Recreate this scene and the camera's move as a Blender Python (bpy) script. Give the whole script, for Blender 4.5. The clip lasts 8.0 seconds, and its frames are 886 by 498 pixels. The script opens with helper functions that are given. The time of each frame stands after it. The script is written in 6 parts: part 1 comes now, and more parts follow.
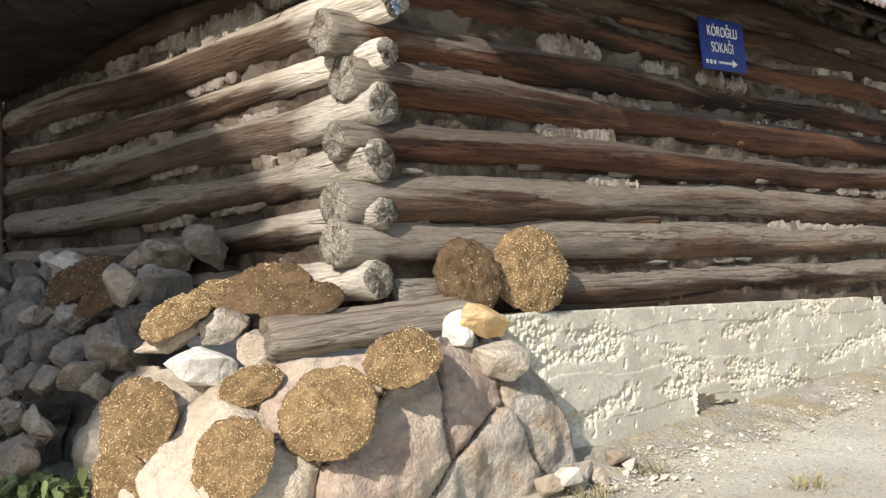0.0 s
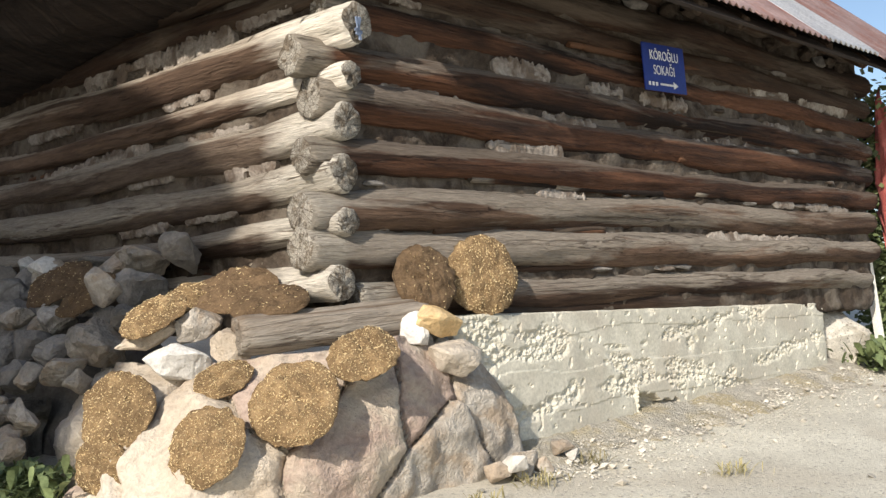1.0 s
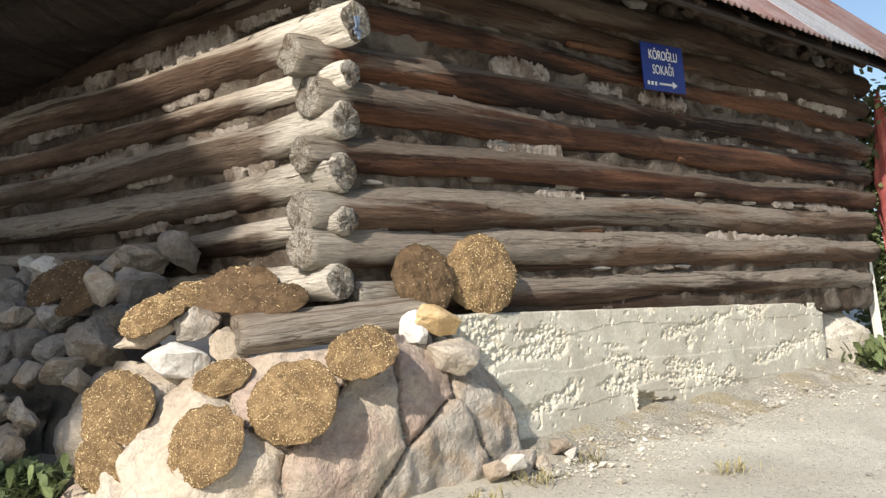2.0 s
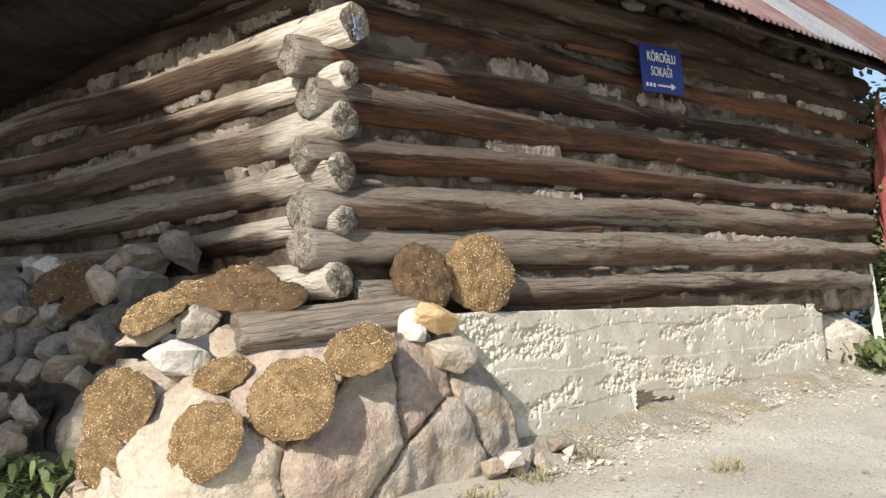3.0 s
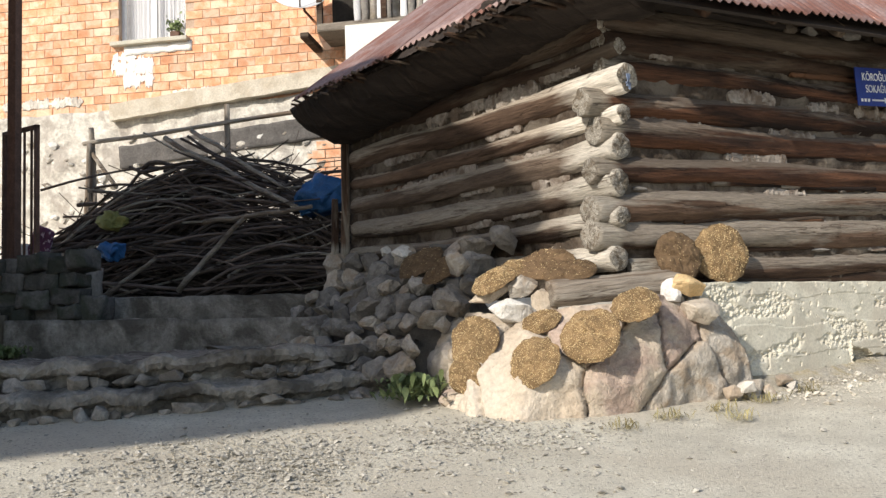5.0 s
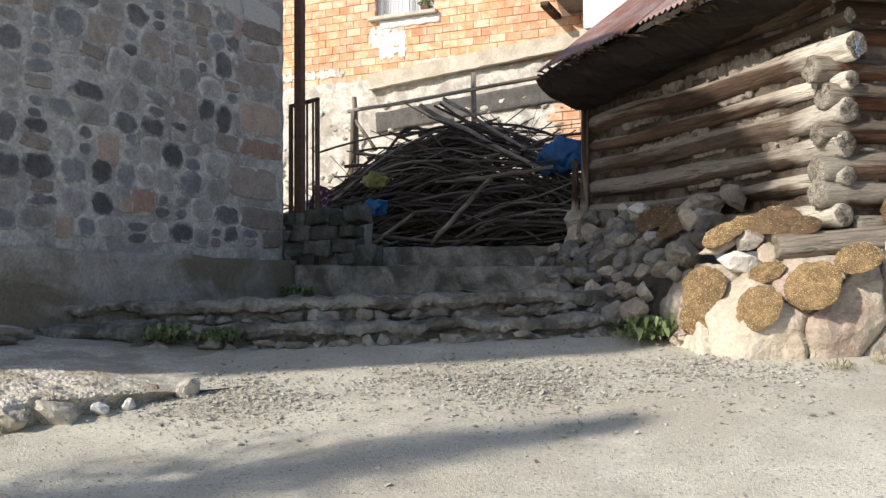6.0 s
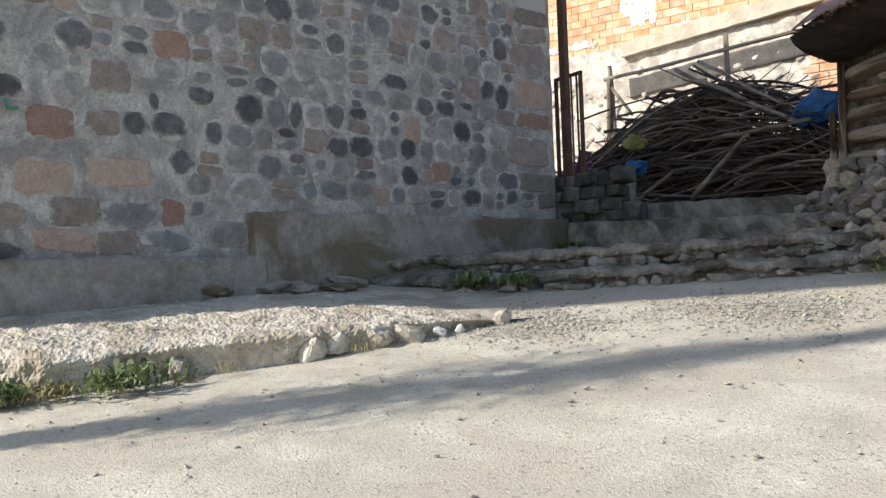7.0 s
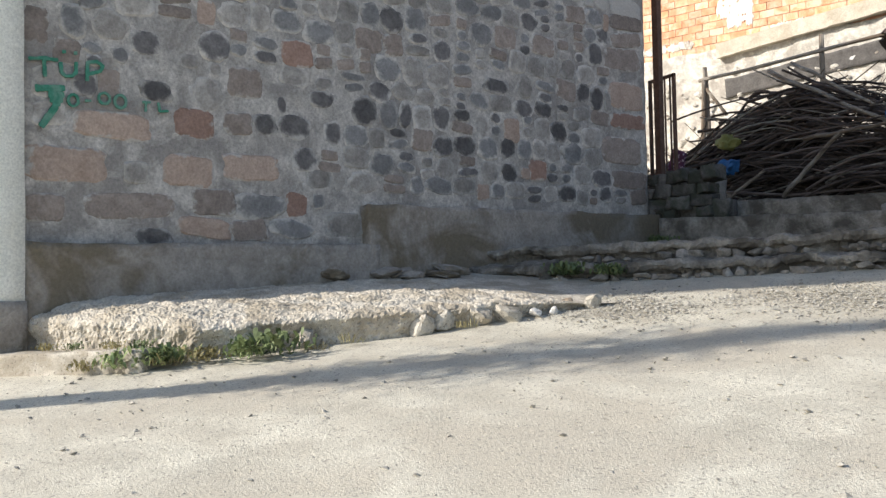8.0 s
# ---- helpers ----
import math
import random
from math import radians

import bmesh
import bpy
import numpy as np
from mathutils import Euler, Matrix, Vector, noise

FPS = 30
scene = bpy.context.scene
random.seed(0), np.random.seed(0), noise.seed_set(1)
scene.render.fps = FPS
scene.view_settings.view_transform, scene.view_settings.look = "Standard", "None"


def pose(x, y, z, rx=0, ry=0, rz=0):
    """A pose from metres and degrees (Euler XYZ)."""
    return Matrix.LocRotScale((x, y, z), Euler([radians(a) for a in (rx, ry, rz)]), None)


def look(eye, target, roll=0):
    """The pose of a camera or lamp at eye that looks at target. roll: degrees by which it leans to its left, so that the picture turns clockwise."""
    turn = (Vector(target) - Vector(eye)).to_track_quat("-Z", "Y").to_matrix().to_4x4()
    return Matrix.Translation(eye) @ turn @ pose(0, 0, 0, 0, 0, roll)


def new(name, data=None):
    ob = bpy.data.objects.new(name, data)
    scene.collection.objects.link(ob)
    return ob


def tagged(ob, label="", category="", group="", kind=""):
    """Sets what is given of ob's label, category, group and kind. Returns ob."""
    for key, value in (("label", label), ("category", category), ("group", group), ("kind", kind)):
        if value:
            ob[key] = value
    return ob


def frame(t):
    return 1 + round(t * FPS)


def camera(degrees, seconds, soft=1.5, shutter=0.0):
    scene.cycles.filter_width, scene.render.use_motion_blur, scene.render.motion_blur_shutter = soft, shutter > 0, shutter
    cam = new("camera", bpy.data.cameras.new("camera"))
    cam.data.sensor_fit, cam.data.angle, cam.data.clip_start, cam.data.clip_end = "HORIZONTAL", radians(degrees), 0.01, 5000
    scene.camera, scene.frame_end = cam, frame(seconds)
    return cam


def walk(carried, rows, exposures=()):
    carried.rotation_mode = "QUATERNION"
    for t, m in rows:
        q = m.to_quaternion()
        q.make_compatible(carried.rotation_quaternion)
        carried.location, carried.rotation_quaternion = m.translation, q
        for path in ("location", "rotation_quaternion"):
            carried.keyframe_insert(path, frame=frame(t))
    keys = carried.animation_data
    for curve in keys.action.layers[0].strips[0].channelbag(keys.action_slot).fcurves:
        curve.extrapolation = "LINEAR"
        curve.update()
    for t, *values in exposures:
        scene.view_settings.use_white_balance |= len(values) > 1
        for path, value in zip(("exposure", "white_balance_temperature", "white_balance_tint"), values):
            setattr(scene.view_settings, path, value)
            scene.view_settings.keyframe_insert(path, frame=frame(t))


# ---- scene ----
cam = camera(50.0, 8.0, soft=1.4)
PATH = [
    (0, (0.307, 0.592, 1.399), (0.145, 2.58, 1.552), -3.0),
    (0.5, (0.372, 0.273, 1.35), (0.276, 2.263, 1.524), -2.9),
    (1, (0.37, 0.258, 1.349), (0.279, 2.248, 1.522), -2.9),
    (1.5, (0.368, 0.262, 1.353), (0.279, 2.253, 1.523), -2.9),
    (3, (0.405, 0.221, 1.308), (0.304, 2.209, 1.494), -2.9),
    (3.5, (0.37, 0.181, 1.343), (0.286, 2.172, 1.513), -2.7),
    (4, (0.394, -0.258, 1.291), (0.252, 1.729, 1.464), -2.6),
    (4.5, (0.409, -0.937, 1.194), (0.082, 1.027, 1.392), -2.4),
    (4.8, (0.397, -1.436, 1.162), (-0.07, 0.497, 1.368), -2.2),
    (5, (0.471, -1.61, 1.111), (-0.127, 0.288, 1.304), -2.2),
    (5.2, (0.466, -1.871, 1.061), (-0.219, 0.0, 1.237), -1.6),
    (6.3, (0.874, -2.677, 0.962), (-0.294, -1.056, 1.064), -0.9),
    (6.5, (0.949, -2.91, 0.902), (-0.298, -1.349, 0.995), -1.3),
    (7, (1.255, -3.513, 0.843), (-0.189, -2.13, 0.905), -2.1),
    (7.5, (1.584, -3.831, 0.724), (0.047, -2.553, 0.807), -1.6),
    (8, (1.773, -4.02, 0.741), (0.198, -2.789, 0.807), -1.2),
]
walk(cam, [(t, look(eye, target, roll)) for t, eye, target, roll in PATH],
     [(0, 0.14, 6480, 10), (4.0, 0.12, 6480, 10), (5.2, 0.03, 6450, 10), (6.5, 0.20, 6400, 10), (8.0, 0.28, 6380, 10)])

# ---- light ----
SUN_AZ, SUN_EL = radians(23), radians(30)
TO_SUN = Vector((-math.sin(SUN_AZ) * math.cos(SUN_EL), -math.cos(SUN_AZ) * math.cos(SUN_EL), math.sin(SUN_EL)))
world = bpy.data.worlds.new("sky")
scene.world = world
world.use_nodes = True
wn = world.node_tree.nodes
sky = wn.new("ShaderNodeTexSky")
sky.sky_type, sky.sun_disc = "NISHITA", False
sky.sun_elevation, sky.sun_rotation = SUN_EL, math.pi + SUN_AZ
wn["Background"].inputs["Strength"].default_value = 0.145
world.node_tree.links.new(sky.outputs[0], wn["Background"].inputs["Color"])
sun = new("sun", bpy.data.lights.new("sun", "SUN"))
sun.data.energy, sun.data.angle, sun.data.color = 5.0, radians(0.8), (1.0, 0.915, 0.80)
sun.matrix_world = look((0, 0, 20), Vector((0, 0, 20)) - TO_SUN)


# ---- materials ----
def surface(name, dark, light, scale=6.0, stretch=(1, 1, 1), rough=0.85, bump=0.35, fine=60.0, fleck=None,
            fleck_amount=0.55, fleck_scale=30.0, vary=0.25, metal=0.0, stain=None, stain_scale=1.3, dist=0.02, cracks=None, crack_width=0.022,
            crown=None, crown_at=0.0, tip=None, radial=False, reach=4.5, rim=None, square=False, in_world=False, grainy=0.0):
    """Two-scale mottled surface: colour from coarse and fine noise, flecks, large stains, bump, and a tone of its own per object."""
    m = bpy.data.materials.new(name)
    m.use_nodes = True
    nt = m.node_tree
    n, l = nt.nodes, nt.links
    bsdf = n["Principled BSDF"]
    bsdf.inputs["Roughness"].default_value = rough
    bsdf.inputs["Metallic"].default_value = metal
    bsdf.inputs["Specular IOR Level"].default_value = 0.3
    co = n.new("ShaderNodeTexCoord")
    info = n.new("ShaderNodeObjectInfo")
    shift = n.new("ShaderNodeVectorMath")
    shift.operation = "MULTIPLY_ADD"
    l.new(n.new("ShaderNodeNewGeometry").outputs["Position"] if in_world else co.outputs["Object"], shift.inputs[0])
    shift.inputs[1].default_value = stretch
    wide = n.new("ShaderNodeVectorMath")
    wide.operation = "SCALE"
    wide.inputs[0].default_value = (17.0, 9.0, 23.0)
    l.new(info.outputs["Random"], wide.inputs["Scale"])
    l.new(wide.outputs[0], shift.inputs[2])

    def tex(sc, detail, roughness=0.6, distort=0.0):
        t = n.new("ShaderNodeTexNoise")
        t.inputs["Scale"].default_value, t.inputs["Detail"].default_value = sc, detail
        t.inputs["Roughness"].default_value, t.inputs["Distortion"].default_value = roughness, distort
        l.new(shift.outputs[0], t.inputs["Vector"])
        return t.outputs["Fac"]

    def ramp(src, a, b, ca, cb):
        r = n.new("ShaderNodeValToRGB")
        r.color_ramp.elements[0].position, r.color_ramp.elements[1].position = a, b
        r.color_ramp.elements[0].color, r.color_ramp.elements[1].color = (*ca, 1), (*cb, 1)
        l.new(src, r.inputs[0])
        return r.outputs[0]

    def mix(fac, a, b, kind="MIX"):
        x = n.new("ShaderNodeMix")
        x.data_type, x.blend_type = "RGBA", kind
        for src, key in ((fac, 0), (a, 6), (b, 7)):
            if isinstance(src, bpy.types.NodeSocket):
                l.new(src, x.inputs[key])
            else:
                x.inputs[key].default_value = src if key == 0 else (*src, 1)
        return x.outputs[2]

    def over(src, a, c):
        t = n.new("ShaderNodeMapRange")
        t.interpolation_type = "SMOOTHSTEP"
        t.inputs["From Min"].default_value, t.inputs["From Max"].default_value = a, c
        l.new(src, t.inputs["Value"])
        return t.outputs[0]

    coarse, grain = tex(scale, 6, 0.65, 0.3), tex(fine, 4, 0.7)
    col = ramp(coarse, 0.3, 0.7, dark, light)
    shade = ramp(grain, 0.25, 0.75, (0.62 - grainy,) * 3, (1.25 + grainy,) * 3)
    col = mix(0.8, col, shade, "MULTIPLY")
    if stain:
        where = ramp(tex(stain_scale, 4, 0.6, 0.6), 0.46, 0.6, (0, 0, 0), (1, 1, 1))
        col = mix(where, col, mix(0.6, stain, shade, "MULTIPLY"))
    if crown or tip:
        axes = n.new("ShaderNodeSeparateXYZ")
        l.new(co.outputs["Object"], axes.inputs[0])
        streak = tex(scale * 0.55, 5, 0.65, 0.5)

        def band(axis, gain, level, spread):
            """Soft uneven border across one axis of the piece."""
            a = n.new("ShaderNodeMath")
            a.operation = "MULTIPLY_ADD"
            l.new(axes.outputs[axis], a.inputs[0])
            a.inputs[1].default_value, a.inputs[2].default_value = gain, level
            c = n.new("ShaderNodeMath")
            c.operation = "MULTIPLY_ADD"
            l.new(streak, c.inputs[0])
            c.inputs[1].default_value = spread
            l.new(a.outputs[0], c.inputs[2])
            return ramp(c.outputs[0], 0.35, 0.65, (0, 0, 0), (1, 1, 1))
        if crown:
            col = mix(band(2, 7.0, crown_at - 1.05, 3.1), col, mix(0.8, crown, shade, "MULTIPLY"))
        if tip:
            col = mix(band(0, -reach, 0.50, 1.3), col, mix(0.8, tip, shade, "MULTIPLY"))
    if rim:
        flat_at = n.new("ShaderNodeVectorMath")
        flat_at.operation = "MULTIPLY"
        flat_at.inputs[1].default_value = (2, 2, 0)
        l.new(co.outputs["Object"], flat_at.inputs[0])
        far = n.new("ShaderNodeVectorMath")
        far.operation = "LENGTH"
        l.new(flat_at.outputs[0], far.inputs[0])
        far = far.outputs["Value"]
        if square:
            sides, sx, sy, longest = n.new("ShaderNodeSeparateXYZ"), n.new("ShaderNodeMath"), n.new("ShaderNodeMath"), n.new("ShaderNodeMath")
            l.new(flat_at.outputs[0], sides.inputs[0])
            sx.operation = sy.operation = "ABSOLUTE"
            l.new(sides.outputs[0], sx.inputs[0])
            l.new(sides.outputs[1], sy.inputs[0])
            longest.operation = "MAXIMUM"
            l.new(sx.outputs[0], longest.inputs[0])
            l.new(sy.outputs[0], longest.inputs[1])
            far = longest.outputs[0]
        edge = n.new("ShaderNodeMath")
        edge.operation = "MULTIPLY_ADD"
        l.new(tex(scale * 0.9, 4, 0.6, 0.4), edge.inputs[0])
        edge.inputs[1].default_value = 1.5
        l.new(far, edge.inputs[2])
        col = mix(over(edge.outputs[0], *((1.62, 1.88) if square else (1.45, 1.92))), col, mix(0.6, rim, shade, "MULTIPLY"))
    if fleck:
        where = ramp(tex(fleck_scale, 2, 0.5), fleck_amount, fleck_amount + 0.06, (0, 0, 0), (1, 1, 1))
        col = mix(where, col, fleck)
    height = None
    if cracks:
        long = n.new("ShaderNodeVectorMath")
        long.operation = "MULTIPLY"
        l.new(shift.outputs[0], long.inputs[0])
        long.inputs[1].default_value = (0.35, 1, 1)
        t = n.new("ShaderNodeTexNoise")
        t.inputs["Scale"].default_value, t.inputs["Detail"].default_value, t.inputs["Distortion"].default_value = cracks, 3, 0.8
        l.new(long.outputs[0], t.inputs["Vector"])
        if radial:
            flat, unit = n.new("ShaderNodeVectorMath"), n.new("ShaderNodeVectorMath")
            flat.operation, unit.operation = "MULTIPLY", "NORMALIZE"
            flat.inputs[1].default_value = (0, 1, 1)
            l.new(co.outputs["Object"], flat.inputs[0])
            l.new(flat.outputs[0], unit.inputs[0])
            turned = n.new("ShaderNodeVectorMath")
            turned.operation = "ADD"
            l.new(unit.outputs[0], turned.inputs[0])
            l.new(wide.outputs[0], turned.inputs[1])
            l.new(turned.outputs[0], t.inputs["Vector"])
        off = n.new("ShaderNodeMath")
        off.operation = "SUBTRACT"
        l.new(t.outputs["Fac"], off.inputs[0])
        off.inputs[1].default_value = 0.5
        ab = n.new("ShaderNodeMath")
        ab.operation = "ABSOLUTE"
        l.new(off.outputs[0], ab.inputs[0])
        height = n.new("ShaderNodeMapRange")
        height.inputs["From Min"].default_value, height.inputs["From Max"].default_value = crack_width * 0.2, crack_width
        l.new(ab.outputs[0], height.inputs["Value"])
        join = n.new("ShaderNodeMath")
        join.use_clamp = True
        l.new(height.outputs[0], join.inputs[0])
        if radial:
            cells, gap = n.new("ShaderNodeTexVoronoi"), n.new("ShaderNodeMapRange")
            cells.feature = "DISTANCE_TO_EDGE"
            cells.inputs["Scale"].default_value = 46.0
            l.new(shift.outputs[0], cells.inputs["Vector"])
            gap.inputs["From Min"].default_value, gap.inputs["From Max"].default_value = -0.02, 0.075
            l.new(cells.outputs["Distance"], gap.inputs["Value"])
            join.operation = "MINIMUM"
            l.new(gap.outputs[0], join.inputs[1])
        else:
            join.operation = "ADD"
            l.new(over(tex(scale * 0.7, 3), 0.46, 0.62), join.inputs[1])
        height = join
        open_grain = mix(height.outputs[0], (0.30, 0.26, 0.23) if radial else (0.50, 0.45, 0.42), (1.0, 1.0, 1.0))
        col = mix(1.0, col, open_grain, "MULTIPLY")
    tone = n.new("ShaderNodeMapRange")
    tone.inputs["To Min"].default_value, tone.inputs["To Max"].default_value = 1 - vary, 1 + vary
    l.new(info.outputs["Random"], tone.inputs["Value"])
    hsv = n.new("ShaderNodeHueSaturation")
    l.new(col, hsv.inputs["Color"])
    l.new(tone.outputs[0], hsv.inputs["Value"])
    l.new(hsv.outputs[0], bsdf.inputs["Base Color"])
    if bump:
        add = n.new("ShaderNodeMath")
        add.operation = "ADD"
        l.new(coarse, add.inputs[0])
        l.new(grain, add.inputs[1])
        if height:
            both = n.new("ShaderNodeMath")
            both.operation = "MULTIPLY_ADD"
            l.new(height.outputs[0], both.inputs[0])
            both.inputs[1].default_value = 0.5
            l.new(add.outputs[0], both.inputs[2])
            add = both
        b = n.new("ShaderNodeBump")
        b.inputs["Strength"].default_value, b.inputs["Distance"].default_value = bump, dist
        l.new(add.outputs[0], b.inputs["Height"])
        l.new(b.outputs[0], bsdf.inputs["Normal"])
    return m


GRAIN = (0.09, 1, 1)
CHECKED = dict(cracks=19, crack_width=0.015, grainy=0.17, dist=0.028)
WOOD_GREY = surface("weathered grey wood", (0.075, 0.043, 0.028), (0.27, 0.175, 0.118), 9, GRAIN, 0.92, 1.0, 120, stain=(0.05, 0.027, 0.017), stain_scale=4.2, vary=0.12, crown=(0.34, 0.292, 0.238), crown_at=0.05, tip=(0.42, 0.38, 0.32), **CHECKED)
# tip: bleached end, drawn out and brightened for the sunlit corner
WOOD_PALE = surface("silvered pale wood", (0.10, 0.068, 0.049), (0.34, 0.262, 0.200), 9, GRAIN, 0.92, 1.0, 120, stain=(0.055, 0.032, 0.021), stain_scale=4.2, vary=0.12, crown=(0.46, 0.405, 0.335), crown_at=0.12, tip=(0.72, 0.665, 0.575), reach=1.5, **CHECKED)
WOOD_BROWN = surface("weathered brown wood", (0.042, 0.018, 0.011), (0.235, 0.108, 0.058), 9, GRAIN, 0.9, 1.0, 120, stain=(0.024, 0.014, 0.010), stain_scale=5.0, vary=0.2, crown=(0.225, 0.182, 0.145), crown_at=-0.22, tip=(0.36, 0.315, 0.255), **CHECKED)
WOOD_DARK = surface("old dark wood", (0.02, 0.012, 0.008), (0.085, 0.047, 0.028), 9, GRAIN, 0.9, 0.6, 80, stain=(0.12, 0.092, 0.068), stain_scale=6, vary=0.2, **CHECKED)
# here too the pale tip holds bleaching plus the sunny patch's brightness
WOOD_MIXED = surface("mixed dark and pale wood", (0.055, 0.033, 0.022), (0.23, 0.155, 0.108), 9, GRAIN, 0.9, 0.7, 80, stain=(0.05, 0.028, 0.018), stain_scale=4.2, vary=0.18, crown=(0.40, 0.345, 0.28), crown_at=-0.05, tip=(0.74, 0.685, 0.595), reach=1.2, **CHECKED)
WOOD_SLAB = surface("grey slab wood", (0.24, 0.21, 0.175), (0.50, 0.455, 0.39), 9, GRAIN, 0.92, 0.9, 80, stain=(0.20, 0.155, 0.115), stain_scale=3.6, vary=0.05, cracks=19, crack_width=0.015, grainy=0.16)
WOOD_END = surface("cracked end grain", (0.55, 0.50, 0.42), (0.76, 0.71, 0.62), 40, (1, 1, 1), 0.95, 1.0, 130, stain=(0.34, 0.28, 0.21), stain_scale=16, vary=0.12, cracks=4.5, crack_width=0.016, radial=True)
# shade below the cabin eaves is put into this near-black colour
SOFFIT_SHADE = surface("soffit darkened for shade", (0.016, 0.012, 0.010), (0.05, 0.038, 0.031), 9, GRAIN, 0.9, 0.4, 60, vary=0.25)
MUD = surface("mud filling", (0.035, 0.024, 0.017), (0.125, 0.095, 0.07), 14, rough=0.95, bump=1.0, stain=(0.19, 0.16, 0.128), stain_scale=4, vary=0.05)
MORTAR = surface("lime mortar", (0.25, 0.212, 0.178), (0.48, 0.43, 0.375), 18, rough=0.95, bump=0.9, vary=0.15, stain=(0.17, 0.13, 0.10), stain_scale=6)
CONCRETE = surface("rough cast concrete", (0.47, 0.45, 0.37), (0.67, 0.64, 0.54), 5, rough=0.92, bump=0.35, fine=60, stain=(0.50, 0.465, 0.385), stain_scale=2.2, vary=0.05, dist=0.012)
ROAD = surface("dusty worn asphalt", (0.49, 0.46, 0.385), (0.73, 0.70, 0.595), 2.2, rough=0.95, bump=0.55, fine=80, fleck=(0.36, 0.335, 0.285), fleck_amount=0.60, fleck_scale=46, stain=(0.54, 0.50, 0.415), stain_scale=0.9, vary=0.0, dist=0.02)
ROUGH_CONC = surface("crumbling concrete", (0.44, 0.405, 0.345), (0.70, 0.655, 0.57), 16, rough=0.95, bump=0.6, fine=90, fleck=(0.24, 0.215, 0.175), fleck_amount=0.62, fleck_scale=55, stain=(0.40, 0.355, 0.285), stain_scale=3.0, vary=0.10, dist=0.015)
STEP_STONE = surface("worn step stone", (0.18, 0.165, 0.145), (0.45, 0.42, 0.372), 7, rough=0.95, bump=0.9, fine=38, stain=(0.13, 0.118, 0.10), stain_scale=2.4, vary=0.12, dist=0.025)
STONE = surface("field stone", (0.28, 0.25, 0.215), (0.57, 0.52, 0.45), 6, rough=0.9, bump=0.8, fine=45, stain=(0.39, 0.315, 0.24), stain_scale=5, vary=0.25, dist=0.03)
STONE_DARK = surface("dark field stone", (0.16, 0.148, 0.135), (0.32, 0.295, 0.265), 6, rough=0.9, bump=0.6, fine=50, vary=0.3)
STONE_GREY = surface("grey field stone", (0.22, 0.205, 0.188), (0.44, 0.415, 0.38), 6, rough=0.9, bump=0.8, fine=45, stain=(0.17, 0.155, 0.14), stain_scale=5, vary=0.25, dist=0.03)
STONE_WHITE = surface("white limestone", (0.62, 0.60, 0.56), (0.82, 0.80, 0.76), 6, rough=0.85, bump=0.4, vary=0.05)
STONE_PALE = surface("pale broken limestone", (0.46, 0.43, 0.39), (0.70, 0.665, 0.61), 7, rough=0.9, bump=0.6, fine=45, vary=0.15, dist=0.02)
STONE_YELLOW = surface("ochre stone", (0.55, 0.37, 0.17), (0.72, 0.55, 0.32), 6, rough=0.88, bump=0.4, vary=0.08)
STONE_TAN = surface("tan stone", (0.39, 0.32, 0.245), (0.63, 0.545, 0.44), 4, rough=0.92, bump=0.8, fine=40, stain=(0.60, 0.53, 0.44), stain_scale=2.0, vary=0.1, dist=0.025)
STONE_PINK = surface("pinkish boulder", (0.37, 0.275, 0.225), (0.58, 0.46, 0.385), 4, rough=0.92, bump=0.8, fine=40, stain=(0.55, 0.47, 0.375), stain_scale=3.0, vary=0.08, dist=0.03)
STRAW = surface("pale straw", (0.58, 0.43, 0.22), (0.86, 0.70, 0.42), 40, rough=0.7, bump=0.1, vary=0.1)
DUNG = surface("dried dung and straw", (0.20, 0.125, 0.06), (0.46, 0.32, 0.17), 14, rough=0.97, bump=1.0, fine=60, fleck=(0.74, 0.57, 0.31), fleck_amount=0.62, fleck_scale=170, vary=0.12, stain=(0.22, 0.145, 0.075), stain_scale=9)
DUNG_DARK = surface("dark dried dung", (0.12, 0.077, 0.043), (0.26, 0.172, 0.098), 14, rough=0.97, bump=1.0, fine=70, fleck=(0.36, 0.26, 0.14), fleck_amount=0.63, fleck_scale=200, vary=0.12)
WALL_MORTAR = surface("smeared grey mortar", (0.40, 0.374, 0.35), (0.74, 0.70, 0.655), 7, rough=0.92, bump=1.0, fine=40, stain=(0.36, 0.335, 0.315), stain_scale=2.6, vary=0.03, grainy=0.15)
FOOTING = surface("mossy footing concrete", (0.31, 0.275, 0.24), (0.56, 0.51, 0.46), 5, rough=0.93, bump=0.9, fine=35, stain=(0.235, 0.198, 0.145), stain_scale=1.2, vary=0.06, dist=0.03)
PLASTER = surface("cream plaster", (0.80, 0.78, 0.69), (0.89, 0.87, 0.79), 4, rough=0.9, bump=0.25, vary=0.03)
BRICK = surface("orange hollow brick", (0.62, 0.27, 0.13), (0.84, 0.50, 0.32), 7, rough=0.9, bump=0.3, vary=0.2, stain=(0.80, 0.58, 0.42), stain_scale=3)
BRICK_MORTAR = surface("brick mortar", (0.44, 0.30, 0.21), (0.70, 0.55, 0.43), 8, rough=0.95, bump=0.5)
WHITEWASH = surface("white painted brick", (0.78, 0.75, 0.70), (0.88, 0.86, 0.82), 9, rough=0.9, bump=0.3, vary=0.04)
RUBBLE_WALL = surface("rubble and lime wall", (0.50, 0.47, 0.41), (0.84, 0.80, 0.72), 7, rough=0.95, bump=0.8, fine=22, stain=(0.46, 0.42, 0.37), stain_scale=4, dist=0.02)
